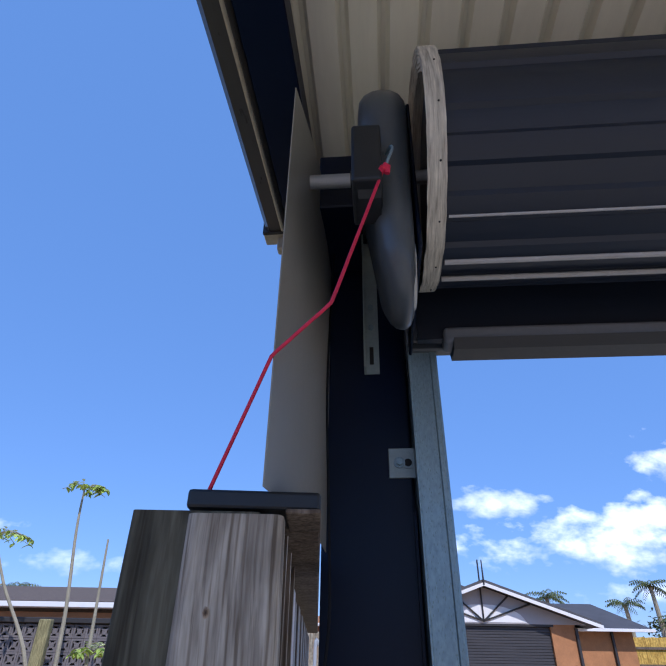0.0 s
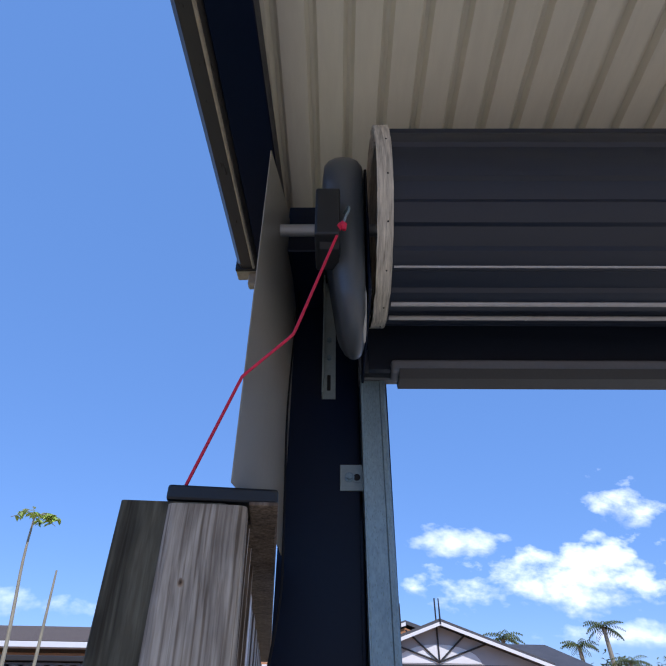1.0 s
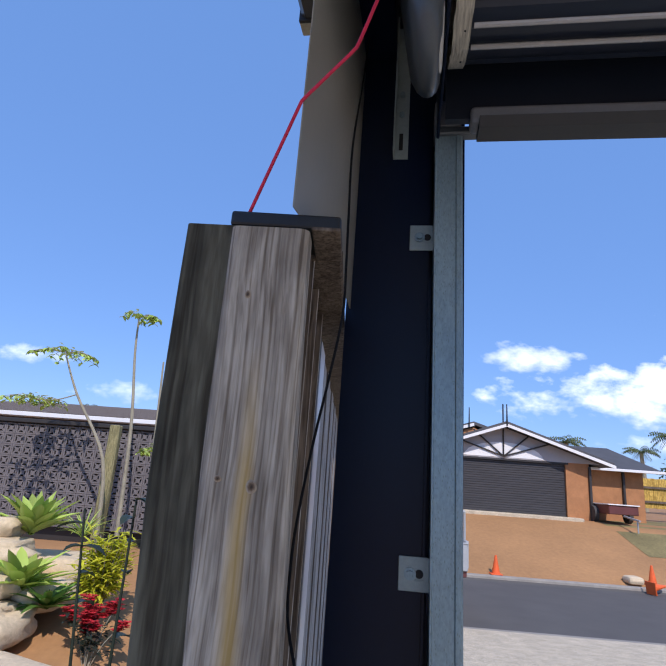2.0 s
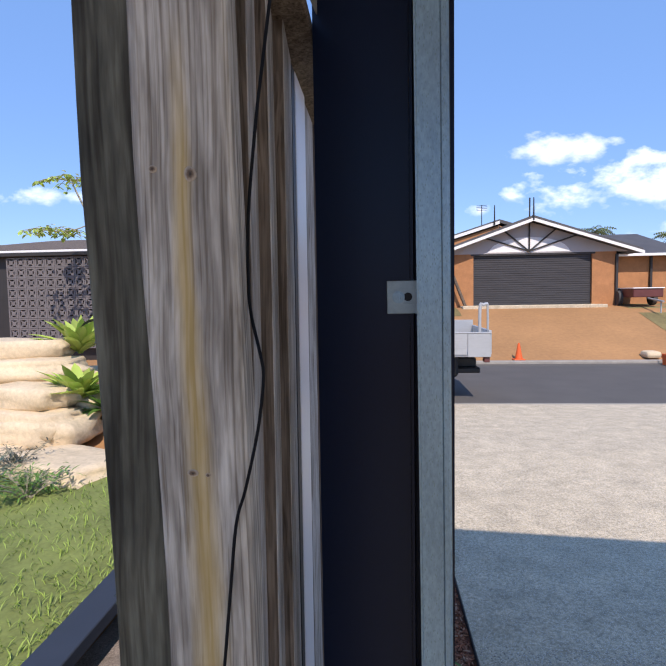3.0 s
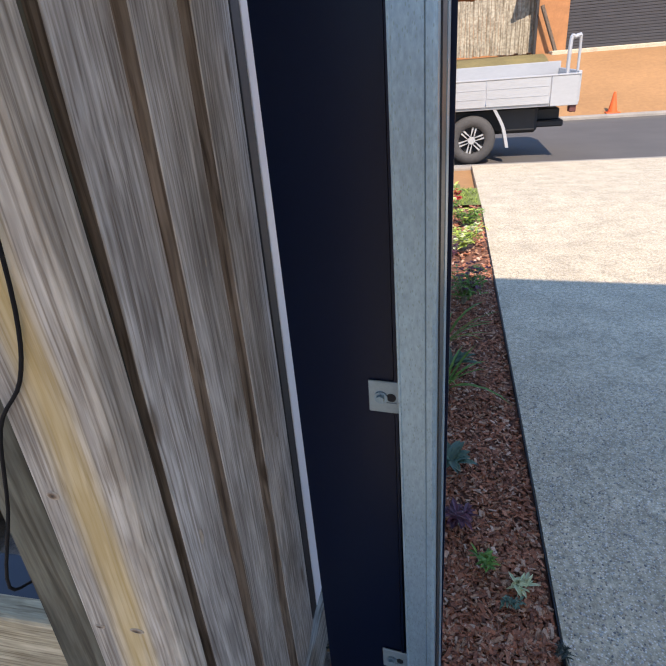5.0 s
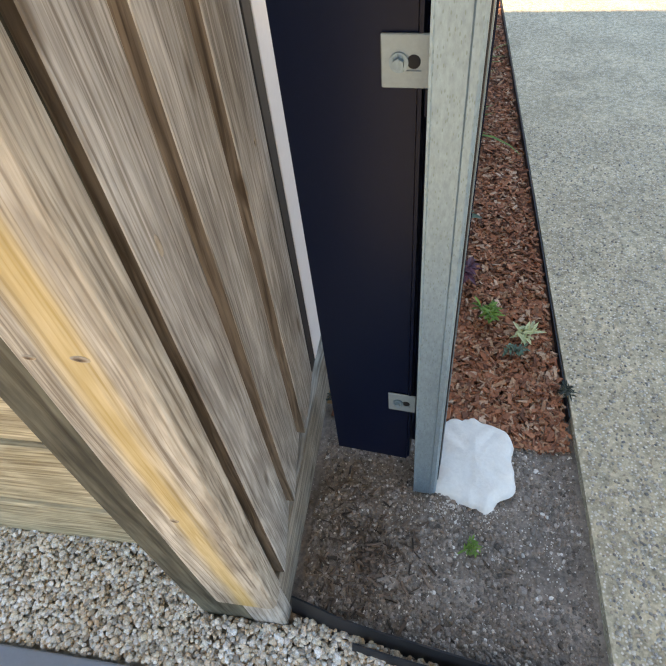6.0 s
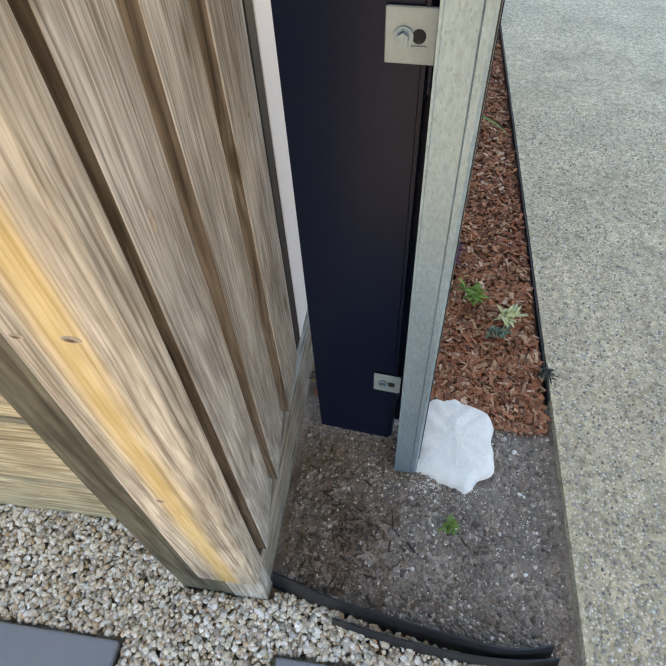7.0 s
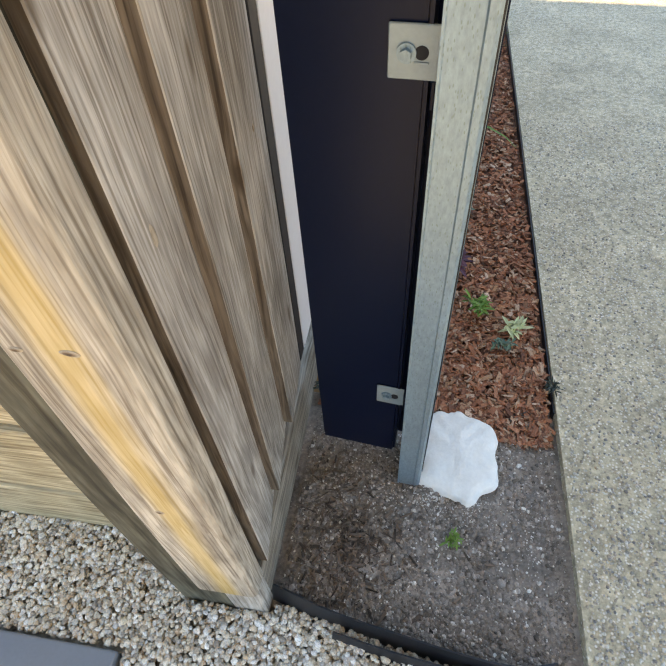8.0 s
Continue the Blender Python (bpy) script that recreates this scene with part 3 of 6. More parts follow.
# gravel strip under the pebbles, spread out of view to bounce light onto the fence
bm = terrain(span(-5.0, -1.7, 6) + span(-1.6, 0.575, 30), span(-6.0, -1.0, 8) + span(-0.9, 0.13, 16), -0.022, cut=lambda x, y: x > 0.0 and y > -0.03)
solid("gravel_base", bm, GRAVEL_BASE, "sandy base under the gravel, widened out of view for bounce", "gravel", kind="structure")

# raised lawn behind the fence
bm = bmesh.new()
lx, ly = span(-9, -1.1, 26), span(0.35, 3.6, 14)
g = {}
for i, x in enumerate(lx):
    for j, y in enumerate(ly):
        g[i, j] = bm.verts.new((x, y, 0.26 + 0.03 * noise.noise(Vector((x, y, 0))) + 0.02 * max(0, y - 2)))
for i in range(len(lx) - 1):
    for j in range(len(ly) - 1):
        bm.faces.new((g[i, j], g[i + 1, j], g[i + 1, j + 1], g[i, j + 1]))
solid("lawn", bm, GRASS_BED, "sunlit green back lawn", "lawn", kind="structure", smooth=True)
bm = terrain(span(-1.1, -0.16, 10), span(0.16, 3.6, 20), 0.12, wobble=0.01)
solid("side_bed", bm, SOIL, "dark soil bed beside the fence", "garden bed", kind="structure", smooth=True)

# ---- carport, turned a little from the fence ----
CP = Matrix.Translation((0.13, 0.36, 0)) @ pose(0, 0, 0, 0, 0, -6.0)

# steel post: folded C section, open side away
post = thing("steel_post", "dark blue-black folded steel carport post", "post", m=CP)
bm = bmesh.new()
extrude_profile(bm, [(-0.078, 0.0), (0.077, 0.0), (0.077, 0.07), (0.074, 0.07), (0.074, 0.003), (-0.075, 0.003), (-0.075, 0.07), (-0.078, 0.07)], "z", 0.0, 2.76)
part("web", bm, NAVY, post)
bm = bmesh.new()
extrude_profile(bm, [(0.077, 0.004), (0.079, 0.004), (0.079, 0.05), (0.150, 0.05), (0.150, 0.053), (0.077, 0.053)], "z", 0.0, 2.76)
part("flange", bm, NAVY, post)
bm = bmesh.new()
extrude_profile(bm, [(0.079, -0.004), (0.083, -0.004), (0.083, 0.03), (0.079, 0.03)], "z", 0.02, 2.10)
part("edge_lip", bm, NAVY, post)
part("drum_bracket", bx(-0.078, 0.0, -0.205, -0.002, 2.62, 2.762, 0.003), NAVY, post)
part("head_plate", bx(-0.085, 0.10, -0.03, 0.12, 2.70, 2.76, 0.003), NAVY, post)

# door track: galvanised C channel
track = thing("door_track", "galvanised steel roller-door guide track", "track", m=CP)
bm = bmesh.new()
extrude_profile(bm, [(0.090, -0.0475), (0.0925, -0.0475), (0.094, -0.046), (0.1235, -0.046), (0.1255, -0.0485), (0.133, -0.0485), (0.137, -0.0445), (0.137, -0.026), (0.134, -0.026), (0.134, -0.042), (0.093, -0.042), (0.093, 0.030), (0.137, 0.030), (0.137, 0.012), (0.140, 0.012), (0.140, 0.034), (0.090, 0.034)], "z", -0.04, 2.40)
for v in bm.verts:
    v.co.x += 0.012 * (1 - v.co.z / 2.4)
    v.co.y -= 0.012 * (1 - v.co.z / 2.4)
    if v.co.z > 1 and v.co.x < 0.1:
        v.co.x -= 0.006
part("channel", bm, GALV, track)
bm = bmesh.new()
extrude_profile(bm, [(0.136, -0.024), (0.139, -0.024), (0.139, 0.010), (0.136, 0.010)], "z", 0.0, 2.36)
for v in bm.verts:
    v.co.x += 0.012 * (1 - v.co.z / 2.4)
    v.co.y -= 0.012 * (1 - v.co.z / 2.4)
part("wear_strip", bm, BLACK, track, "dark slide insert")
part("top_guide", bx(0.082, 0.134, -0.054, 0.02, 2.402, 2.464, 0.004), GUIDE, track, "grey plastic guide block")
part("guide_arm", bx(0.086, 0.235, -0.056, -0.03, 2.385, 2.402, 0.003), MOTOR, track)
part("guide_tip", bx(0.18, 0.240, -0.052, -0.025, 2.402, 2.418, 0.003), MOTOR, track)


def clip_plate():
    """A fixing clip: small galvanised plate with a slot and a bolt."""
    t = thing("fixing_clip", "small galvanised fixing clip bolted to the dark post", "bracket", "clips along the door track")
    bm = bmesh.new()
    box(bm, 0, 0.0515, -0.005, -0.0015, -0.054, 0, 0.001)
    part("plate", bm, GALV_PLATE, t)
    bm = bmesh.new()
    tube(bm, (0.0342, -0.0048, -0.0265), (0.0342, -0.0058, -0.0265), 0.0070, n=18)
    part("slot", bm, HOLE, t)
    part("slot_lip", bx(0.027, 0.042, -0.0066, -0.0051, -0.0372, -0.0350, 0.0004), GALV_PLATE, t)
    bm = bmesh.new()
    tube(bm, (0.019, -0.005, -0.027), (0.019, -0.008, -0.027), 0.0100, n=24)
    part("washer", bm, GALV, t)
    bm = bmesh.new()
    tube(bm, (0.019, -0.008, -0.027), (0.019, -0.0135, -0.027), 0.0062, n=6)
    part("bolt", bm, GALV, t)
    part("tab", bx(0.046, 0.0505, -0.005, 0.02, -0.085, -0.054, 0.001), NAVY, t, "dark fixing tab")
    return t


clip = clip_plate()
clip.matrix_world = CP @ Matrix.Translation((0.040, 0.0, 2.212))
for z in (1.602, 0.880, 0.252):
    copy_thing(clip, CP @ Matrix.Translation((0.040, 0.0, z)))

# roller door: wound curtain, end band, bottom rail
door = thing("roller_door", "dark steel roller door wound up under the roof", "roller door", m=CP)
AX_Y, AX_Z, RAD = -0.285, 2.60, 0.196
bm = bmesh.new()
prof = []
for k in range(180):
    a = 2 * math.pi * k / 180
    ph = (k / 180 * 15 + 0.35) % 1.0
    rr = RAD - 0.008 + (0.006 if 0.10 < ph < 0.62 else 0.0)
    prof.append((AX_Y + rr * math.cos(a), AX_Z + rr * math.sin(a)))
extrude_profile(bm, prof, "x", 0.124, 3.2)
part("curtain_roll", bm, CURTAIN, door)
bm = bmesh.new()
for k in range(6):
    r0, r1 = RAD + 0.004 - 0.006 * k, RAD - 0.001 - 0.006 * k
    ring = []
    for s in range(97):
        a = 2 * math.pi * s / 96
        w = 0.0022 * noise.noise(Vector((math.cos(a) * 7, math.sin(a) * 7, k * 3.1)))
        x0, x1 = 0.100 + 0.0015 * k + w, 0.127 + w * 0.6
        ring.append([bm.verts.new((x, AX_Y + r * math.cos(a), AX_Z + r * math.sin(a))) for x, r in ((x0, r1), (x0, r0 + w), (x1, r0 + w), (x1, r1))])
    for a, b in zip(ring, ring[1:]):
        for i in range(4):
            bm.faces.new((a[i], a[(i + 1) % 4], b[(i + 1) % 4], b[i]))
bmesh.ops.recalc_face_normals(bm, faces=bm.faces[:])
part("edge_band", bm, BAND, door, "frayed cream webbing along the curtain edge")
bm = bmesh.new()
for k in range(15):
    a = 2 * math.pi * k / 15 + 0.1
    p = Vector((0.118, AX_Y + (RAD + 0.004) * math.cos(a), AX_Z + (RAD + 0.004) * math.sin(a)))
    bmesh.ops.create_uvsphere(bm, u_segments=6, v_segments=4, radius=0.0018, matrix=Matrix.Translation(p))
part("stapling", bm, CHASSIS, door, "dark staples through the webbing", kind="stuff")
# thin tubes where the roll catches light, the highlight put into their colour
bm = bmesh.new()
for deg, rr in ((244.2, 0.0022), (268, 0.0045), (282, 0.0045)):
    a = radians(deg)
    tube(bm, (0.131, AX_Y + RAD * math.cos(a), AX_Z + RAD * math.sin(a)), (3.2, AX_Y + RAD * math.cos(a), AX_Z + RAD * math.sin(a)), rr, n=8)
part("curtain_ribs", bm, RIB_GLINT, door, "pale ribs painting the highlights along the curtain")
# added plate that gives the black of the gap between motor and roll
part("side_bracket", bx(0.086, 0.092, -0.36, 0.0, 2.38, 2.70, 0.002), NAVY, door, "dark plate filling the black gap behind the motor")
# flat drop of curtain from the roll to the bottom rail
bm = bmesh.new()
pr = []
for k in range(25):
    z = 2.38 + 0.22 * k / 24
    pr.append((-0.094 + (0.006 if k % 5 < 2 else 0.0), z))
extrude_profile(bm, pr + [(-0.104, 2.60), (-0.104, 2.38)], "x", 0.100, 3.2)
part("curtain_drop", bm, CURTAIN, door)
bm = bmesh.new()
box(bm, 0.145, 3.2, -0.118, -0.075, 2.364, 2.398, 0.008, 3)
part("bottom_rail", bm, GUIDE, door, "dark rounded bottom rail")
bm = bmesh.new()
extrude_profile(bm, [(-0.128, 2.368), (-0.065, 2.368), (-0.075, 2.350), (-0.118, 2.350)], "x", 0.16, 3.2)
part("weather_seal", bm, BLACK, door)
bm = bmesh.new()
tube(bm, (-0.083, AX_Y, AX_Z), (0.12, AX_Y, AX_Z), 0.0125, n=20)
part("axle", bm, ALU, door, "steel axle tube")
bm = bmesh.new()
tube(bm, (-0.012, AX_Y, AX_Z), (-0.006, AX_Y, AX_Z), 0.0155, n=20)
part("axle_collar", bm, BLACK, door)

# door motor: flat rounded housing on the axle
motor = thing("door_motor", "charcoal plastic roller-door motor housing with lamp", "motor", m=CP)


def hull_profile(c0, r0, c1, r1, n=40):
    """Outline round two circles."""
    pts = []
    for k in range(n * 2):
        a = 2 * math.pi * k / (n * 2)
        d = Vector((math.cos(a), math.sin(a)))
        best = max((c0[0] * d.x + c0[1] * d.y + r0), (c1[0] * d.x + c1[1] * d.y + r1))
        if c0[0] * d.x + c0[1] * d.y + r0 >= best - 1e-9:
            pts.append((c0[0] + r0 * d.x, c0[1] + r0 * d.y))
        else:
            pts.append((c1[0] + r1 * d.x, c1[1] + r1 * d.y))
    return pts


def rounded_shell(bm, c0, r0, c1, r1, x0, x1, rnd):
    rings = []
    for k in range(9):
        t = k / 8
        ang = math.pi * t
        x = (x0 + x1) / 2 - (x1 - x0) / 2 * math.cos(ang)
        inset = rnd * (1 - math.sin(ang) ** 0.6 if math.sin(ang) > 0 else 1)
        rings.append([bm.verts.new((x, p[0], p[1])) for p in hull_profile(c0, r0 - inset, c1, r1 - inset)])
    for a, b in zip(rings, rings[1:]):
        for i in range(len(a)):
            bm.faces.new((a[i], a[(i + 1) % len(a)], b[(i + 1) % len(a)], b[i]))
    bm.faces.new(rings[0][::-1])
    bm.faces.new(rings[-1])
    bmesh.ops.recalc_face_normals(bm, faces=bm.faces[:])


bm = bmesh.new()
rounded_shell(bm, (AX_Y, AX_Z + 0.018), 0.132, (AX_Y - 0.004, AX_Z - 0.208), 0.090, 0.004, 0.084, 0.042)


def taper(bm):
    """The housing narrows and leans over towards its foot."""
    for v in bm.verts:
        t = max(0.0, (AX_Z - 0.10 - v.co.z) / 0.19)
        v.co.x = 0.045 + (v.co.x - 0.045) * (1 - 0.55 * t) + 0.020 * t


taper(bm)
part("housing", bm, MOTOR, motor, smooth=True)
bm = bmesh.new()
rounded_shell(bm, (AX_Y - 0.040, AX_Z - 0.222), 0.032, (AX_Y - 0.020, AX_Z - 0.246), 0.040, 0.056, 0.0850, 0.010)
taper(bm)
part("lamp_cover", bm, DIFFUSER, motor, "milky courtesy-lamp cover", smooth=True)
bm = bmesh.new()
box(bm, -0.004, 0.038, -0.440, -0.35, 2.432, 2.545, 0.004, 2)
part("control_box", bm, BLACK, motor, "black control box")
bm = bmesh.new()
extrude_profile(bm, [(-0.425, 2.434), (-0.360, 2.434), (-0.365, 2.424), (-0.410, 2.426)], "x", 0.004, 0.036)
part("box_chin", bm, BLACK, motor)
bm = bmesh.new()
pipe(bm, smooth_line([(0.046, -0.405, 2.520), (0.052, -0.425, 2.512), (0.053, -0.434, 2.495), (0.047, -0.435, 2.475), (0.042, -0.432, 2.458)]), 0.0022)
part("release_hook", bm, GALV, motor, "bent wire release hook")

# hanger strap on the post face
strap = thing("hanger_strap", "galvanised angle strap bolted to the dark post", "bracket", m=CP)
bm = bmesh.new()
extrude_profile(bm, [(0.0, -0.035), (0.003, -0.035), (0.003, -0.003), (0.030, -0.003), (0.030, 0.0), (0.0, 0.0)], "z", 2.365, 2.70)
part("angle", bm, GALV_PLATE, strap)
part("slot", bx(0.011, 0.019, -0.0045, -0.0031, 2.385, 2.425, 0.001), HOLE, strap)
for z in (2.47, 2.52):
    bm = bmesh.new()
    tube(bm, (0.015, -0.003, z), (0.015, -0.010, z), 0.006, n=6)
    part("bolt", bm, GALV, strap)

# grey end sheet standing between fence top and roof, in line with the fence
sheet_t = thing("end_sheet", "grey coated steel sheet above the fence", "sheet", )
bm = bmesh.new()
rows_ = []
for k in range(13):
    t = k / 12
    x, y = -0.011 + 0.071 * t + 0.010 * math.sin(math.pi * t), -0.02 + 0.393 * t
    rows_.append([bm.verts.new((x + dx, y, z)) for dx, z in ((0, 2.0365), (0, 2.715), (0.0016, 2.715), (0.0016, 2.0365))])
for a, b in zip(rows_, rows_[1:]):
    for i in range(4):
        bm.faces.new((a[i], a[(i + 1) % 4], b[(i + 1) % 4], b[i]))
bm.faces.new(rows_[0][::-1])
bm.faces.new(rows_[-1])
bmesh.ops.recalc_face_normals(bm, faces=bm.faces[:])
part("sheet_face", bm, SHEET_GREY, sheet_t, smooth=False)

# roof: ribbed sheet on a dark beam, with fascia and gutter
RZ = 2.875
bm = bmesh.new()
prof = []
x = -0.16
while x < 3.3:
    prof += [(x, RZ), (x + 0.052, RZ), (x + 0.060, RZ + 0.017), (x + 0.068, RZ + 0.017)]
    x += 0.076
ra = [bm.verts.new((a, 0.26, b)) for a, b in prof]
rb = [bm.verts.new((a, -3.42, b + 0.12)) for a, b in prof]
for i in range(len(prof) - 1):
    bm.faces.new((ra[i], ra[i + 1], rb[i + 1], rb[i]))
r = bmesh.ops.extrude_face_region(bm, geom=bm.faces[:])
bmesh.ops.translate(bm, vec=(0, 0, 0.0025), verts=[v for v in r["geom"] if isinstance(v, bmesh.types.BMVert)])
bmesh.ops.recalc_face_normals(bm, faces=bm.faces[:])
roof = solid("ceiling", bm, ROOF, "cream ribbed steel carport roof seen from below", "ceiling", kind="structure")
roof.matrix_world = CP
bm = bmesh.new()
box(bm, -0.182, -0.095, -3.42, 0.20, RZ - 0.075, RZ - 0.002, 0.003)
fas = solid("fascia", bm, NAVY, "dark steel fascia beam along the roof edge", "beam", kind="structure")
fas.matrix_world = CP @ Matrix.Translation((-0.14, 0.1, 0)) @ pose(0, 0, 0, 0, 0, -1.4) @ Matrix.Translation((0.14, -0.1, 0))
bm = bmesh.new()
box(bm, -0.14, 3.3, 0.012, 0.06, RZ - 0.11, RZ - 0.004, 0.003)
beam = solid("header_beam", bm, NAVY, "dark steel header beam over the door", "beam", kind="structure")
beam.matrix_world = CP

gut = thing("gutter", "bronze-brown folded steel gutter along the roof edge", "gutter", m=CP @ Matrix.Translation((-0.212, 0.07, 0.03)) @ pose(0, 0, 0, 0, 0, -1.4) @ Matrix.Translation((0.26, -0.07, 0)))
bm = bmesh.new()
gp = [(-0.232, 2.845), (-0.232, 2.780), (-0.240, 2.770), (-0.280, 2.770), (-0.290, 2.780), (-0.293, 2.83), (-0.286, 2.838), (-0.282, 2.832)]
inner = [(p[0] + (0.003 if p[0] < -0.24 else -0.003), p[1] + 0.003) for p in gp]
extrude_profile(bm, gp + inner[::-1], "y", -3.42, 0.055)
part("trough", bm, GUTTER, gut)
bm = bmesh.new()
tube(bm, (-0.246, -3.42, 2.7695), (-0.246, 0.055, 2.7695), 0.004, n=8)
part("bottom_bead", bm, GUTTER_END, gut)
bm = bmesh.new()
box(bm, -0.297, -0.229, 0.055, 0.098, 2.766, 2.842, 0.004, 2)
part("stop_end", bm, GUTTER_END, gut, "weathered beige stop end")
part("end_joint", bx(-0.2965, -0.230, 0.048, 0.057, 2.764, 2.843, 0.001), CHASSIS, gut)
part("spigot", bx(-0.262, -0.235, 0.065, 0.092, 2.725, 2.767, 0.004), GUTTER_END, gut)

# ---- fence ----
fence = thing("paling_fence", "weathered grey lapped timber paling fence", "fence")


def bow(z):
    """Slight bend of the end timbers."""
    return 0.034 * math.exp(-((z - 1.15) / 0.62) ** 2) - 0.007


def timber(xl, xr, y0, y1, z0, z1, r, seed):
    """An upright length of timber with rounded arrises, a bent left side and slow unevenness."""
    bm = bmesh.new()
    rows, n = [], 26
    for k in range(n + 1):
        z = z0 + (z1 - z0) * k / n
        w = 0.0018 * noise.noise(Vector((seed, 0.4, z * 2.3)))
        a, b = xl + bow(z) + w + 0.010 * max(0.0, z - 1.7) / 0.3, xr + w + 0.5 * bow(z)
        ring = []
        for cx, cy, s0 in ((a + r, y0 + r, 180), (b - r, y0 + r, 270), (b - r, y1 - r, 0), (a + r, y1 - r, 90)):
            for q in range(4):
                an = radians(s0 + 30 * q)
                ring.append(bm.verts.new((cx + r * math.cos(an), cy + r * math.sin(an), z)))
        rows.append(ring)
    m = len(rows[0])
    for p, q in zip(rows, rows[1:]):
        for i in range(m):
            bm.faces.new((p[i], p[(i + 1) % m], q[(i + 1) % m], q[i]))
    bm.faces.new(rows[0][::-1])
    bm.faces.new(rows[-1])
    bmesh.ops.recalc_face_normals(bm, faces=bm.faces[:])
    return bm


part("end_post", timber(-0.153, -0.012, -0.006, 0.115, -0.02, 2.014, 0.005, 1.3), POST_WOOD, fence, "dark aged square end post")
part("front_board", timber(-0.095, 0.013, -0.014, 0.034, 0.125, 2.010, 0.011, 4.1), STREAK_BOARD, fence, "grey board with a yellow heartwood streak")
part("foot_block", bx(-0.058, 0.0085, -0.0085, 0.027, -0.02, 0.122, 0.003), GREY_BOARD, fence, "paler block at the fence foot")
bm = bx(-0.022, 0.0050, 0.0275, 2.8, -0.01, 0.19, 0.002)
for v in bm.verts:
    if v.co.z > 0.1:
        v.co.z -= 0.075 * max(0.0, 1 - v.co.y / 0.3)
part("plinth", bm, PLINTH, fence, "low plinth board")


def paling(y0, y1, x0, x1, z0, z1, material, seed):
    bm = bmesh.new()
    n = 14
    rows = []
    for k in range(n + 1):
        z = z0 + (z1 - z0) * k / n
        wy = 0.0022 * noise.noise(Vector((seed * 3.7, 0.2, z * 2.1)))
        wx = 0.0016 * noise.noise(Vector((seed * 1.9, 5.2, z * 1.6)))
        b = 0.003
        ring = [(x0 + wx, y0 + wy), (x1 - b + wx, y0 + wy), (x1 + wx, y0 + b + wy), (x1 + wx, y1 - b + wy), (x1 - b + wx, y1 + wy), (x0 + wx, y1 + wy)]
        rows.append([bm.verts.new((p[0], p[1], z)) for p in ring])
    for a, c in zip(rows, rows[1:]):
        for i in range(6):
            bm.faces.new((a[i], a[(i + 1) % 6], c[(i + 1) % 6], c[i]))
    bm.faces.new(rows[0][::-1])
    bm.faces.new(rows[-1])
    bmesh.ops.recalc_face_normals(bm, faces=bm.faces[:])
    ob = part("paling", bm, material, fence)
    # edge faces go dark brown: sawn wood with its shade in the colour
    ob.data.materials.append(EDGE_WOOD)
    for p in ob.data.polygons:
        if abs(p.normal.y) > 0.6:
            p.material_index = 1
    return ob


def lapped(y0, y1, xn, xf, z0, z1, material, seed):
    """A lapped paling: its near edge stands proud, its far edge is tucked under the next; it leans a little with height."""
    bm = bmesh.new()
    n, th = 18, 0.0145
    rows = []
    for k in range(n + 1):
        z = z0 + (z1 - z0) * k / n
        lean = 0.015 * (z - 0.7)
        wy = 0.0026 * noise.noise(Vector((seed * 3.7, 0.2, z * 3.1))) + 0.0010 * noise.noise(Vector((seed * 1.7, 4.2, z * 17)))
        wx = 0.0018 * noise.noise(Vector((seed * 1.9, 5.2, z * 1.6)))
        a, b = y0 + lean + wy, y1 + lean
        mid = 0.0012 * noise.noise(Vector((seed, 8.0, z * 4)))
        ring = [(xn - th - 0.004 + wx, a), (xn - 0.0010 + wx, a), (xn + wx, a + 0.0012), (xn + (xf - xn) * 0.35 + mid + wx, a + (b - a) * 0.35), (xn + (xf - xn) * 0.7 - mid + wx, a + (b - a) * 0.7), (xf + wx, b), (xf - th + wx, b)]
        rows.append([bm.verts.new((p[0], p[1], z)) for p in ring])
    for a, c in zip(rows, rows[1:]):
        for i in range(7):
            bm.faces.new((a[i], a[(i + 1) % 7], c[(i + 1) % 7], c[i]))
    bm.faces.new(rows[0][::-1])
    bm.faces.new(rows[-1])
    bmesh.ops.recalc_face_normals(bm, faces=bm.faces[:])
    ob = part("paling", bm, material, fence)
    # the lap edges get brown sawn wood, darkened for the shade they lie in
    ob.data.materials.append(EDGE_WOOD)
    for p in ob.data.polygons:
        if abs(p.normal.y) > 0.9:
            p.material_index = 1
    return ob


for i, (a, b, z0) in enumerate(((0.055, 0.190, 0.125), (0.168, 0.318, 0.160), (0.295, 0.4335, 0.187))):
    lapped(a, b, 0.0128, -0.0065 if i < 2 else 0.002, z0, 2.006, GREY_BOARD, 31 + i)


def knot(at, w, h, face):
    """A slightly proud knot: a flattened lens on a board face."""
    bm = bmesh.new()
    bmesh.ops.create_uvsphere(bm, u_segments=14, v_segments=8, radius=1.0)
    bmesh.ops.scale(bm, vec=(w, 0.0012, h) if face == "y" else (0.0012, w, h), verts=bm.verts[:])
    for v in bm.verts:
        v.co += Vector((v.co.x, v.co.y, v.co.z)) * 0.25 * noise.noise(v.co * 120)
    bmesh.ops.translate(bm, vec=at, verts=bm.verts[:])
    part("knot", bm, KNOT, fence, "dark knot in the timber", smooth=True)


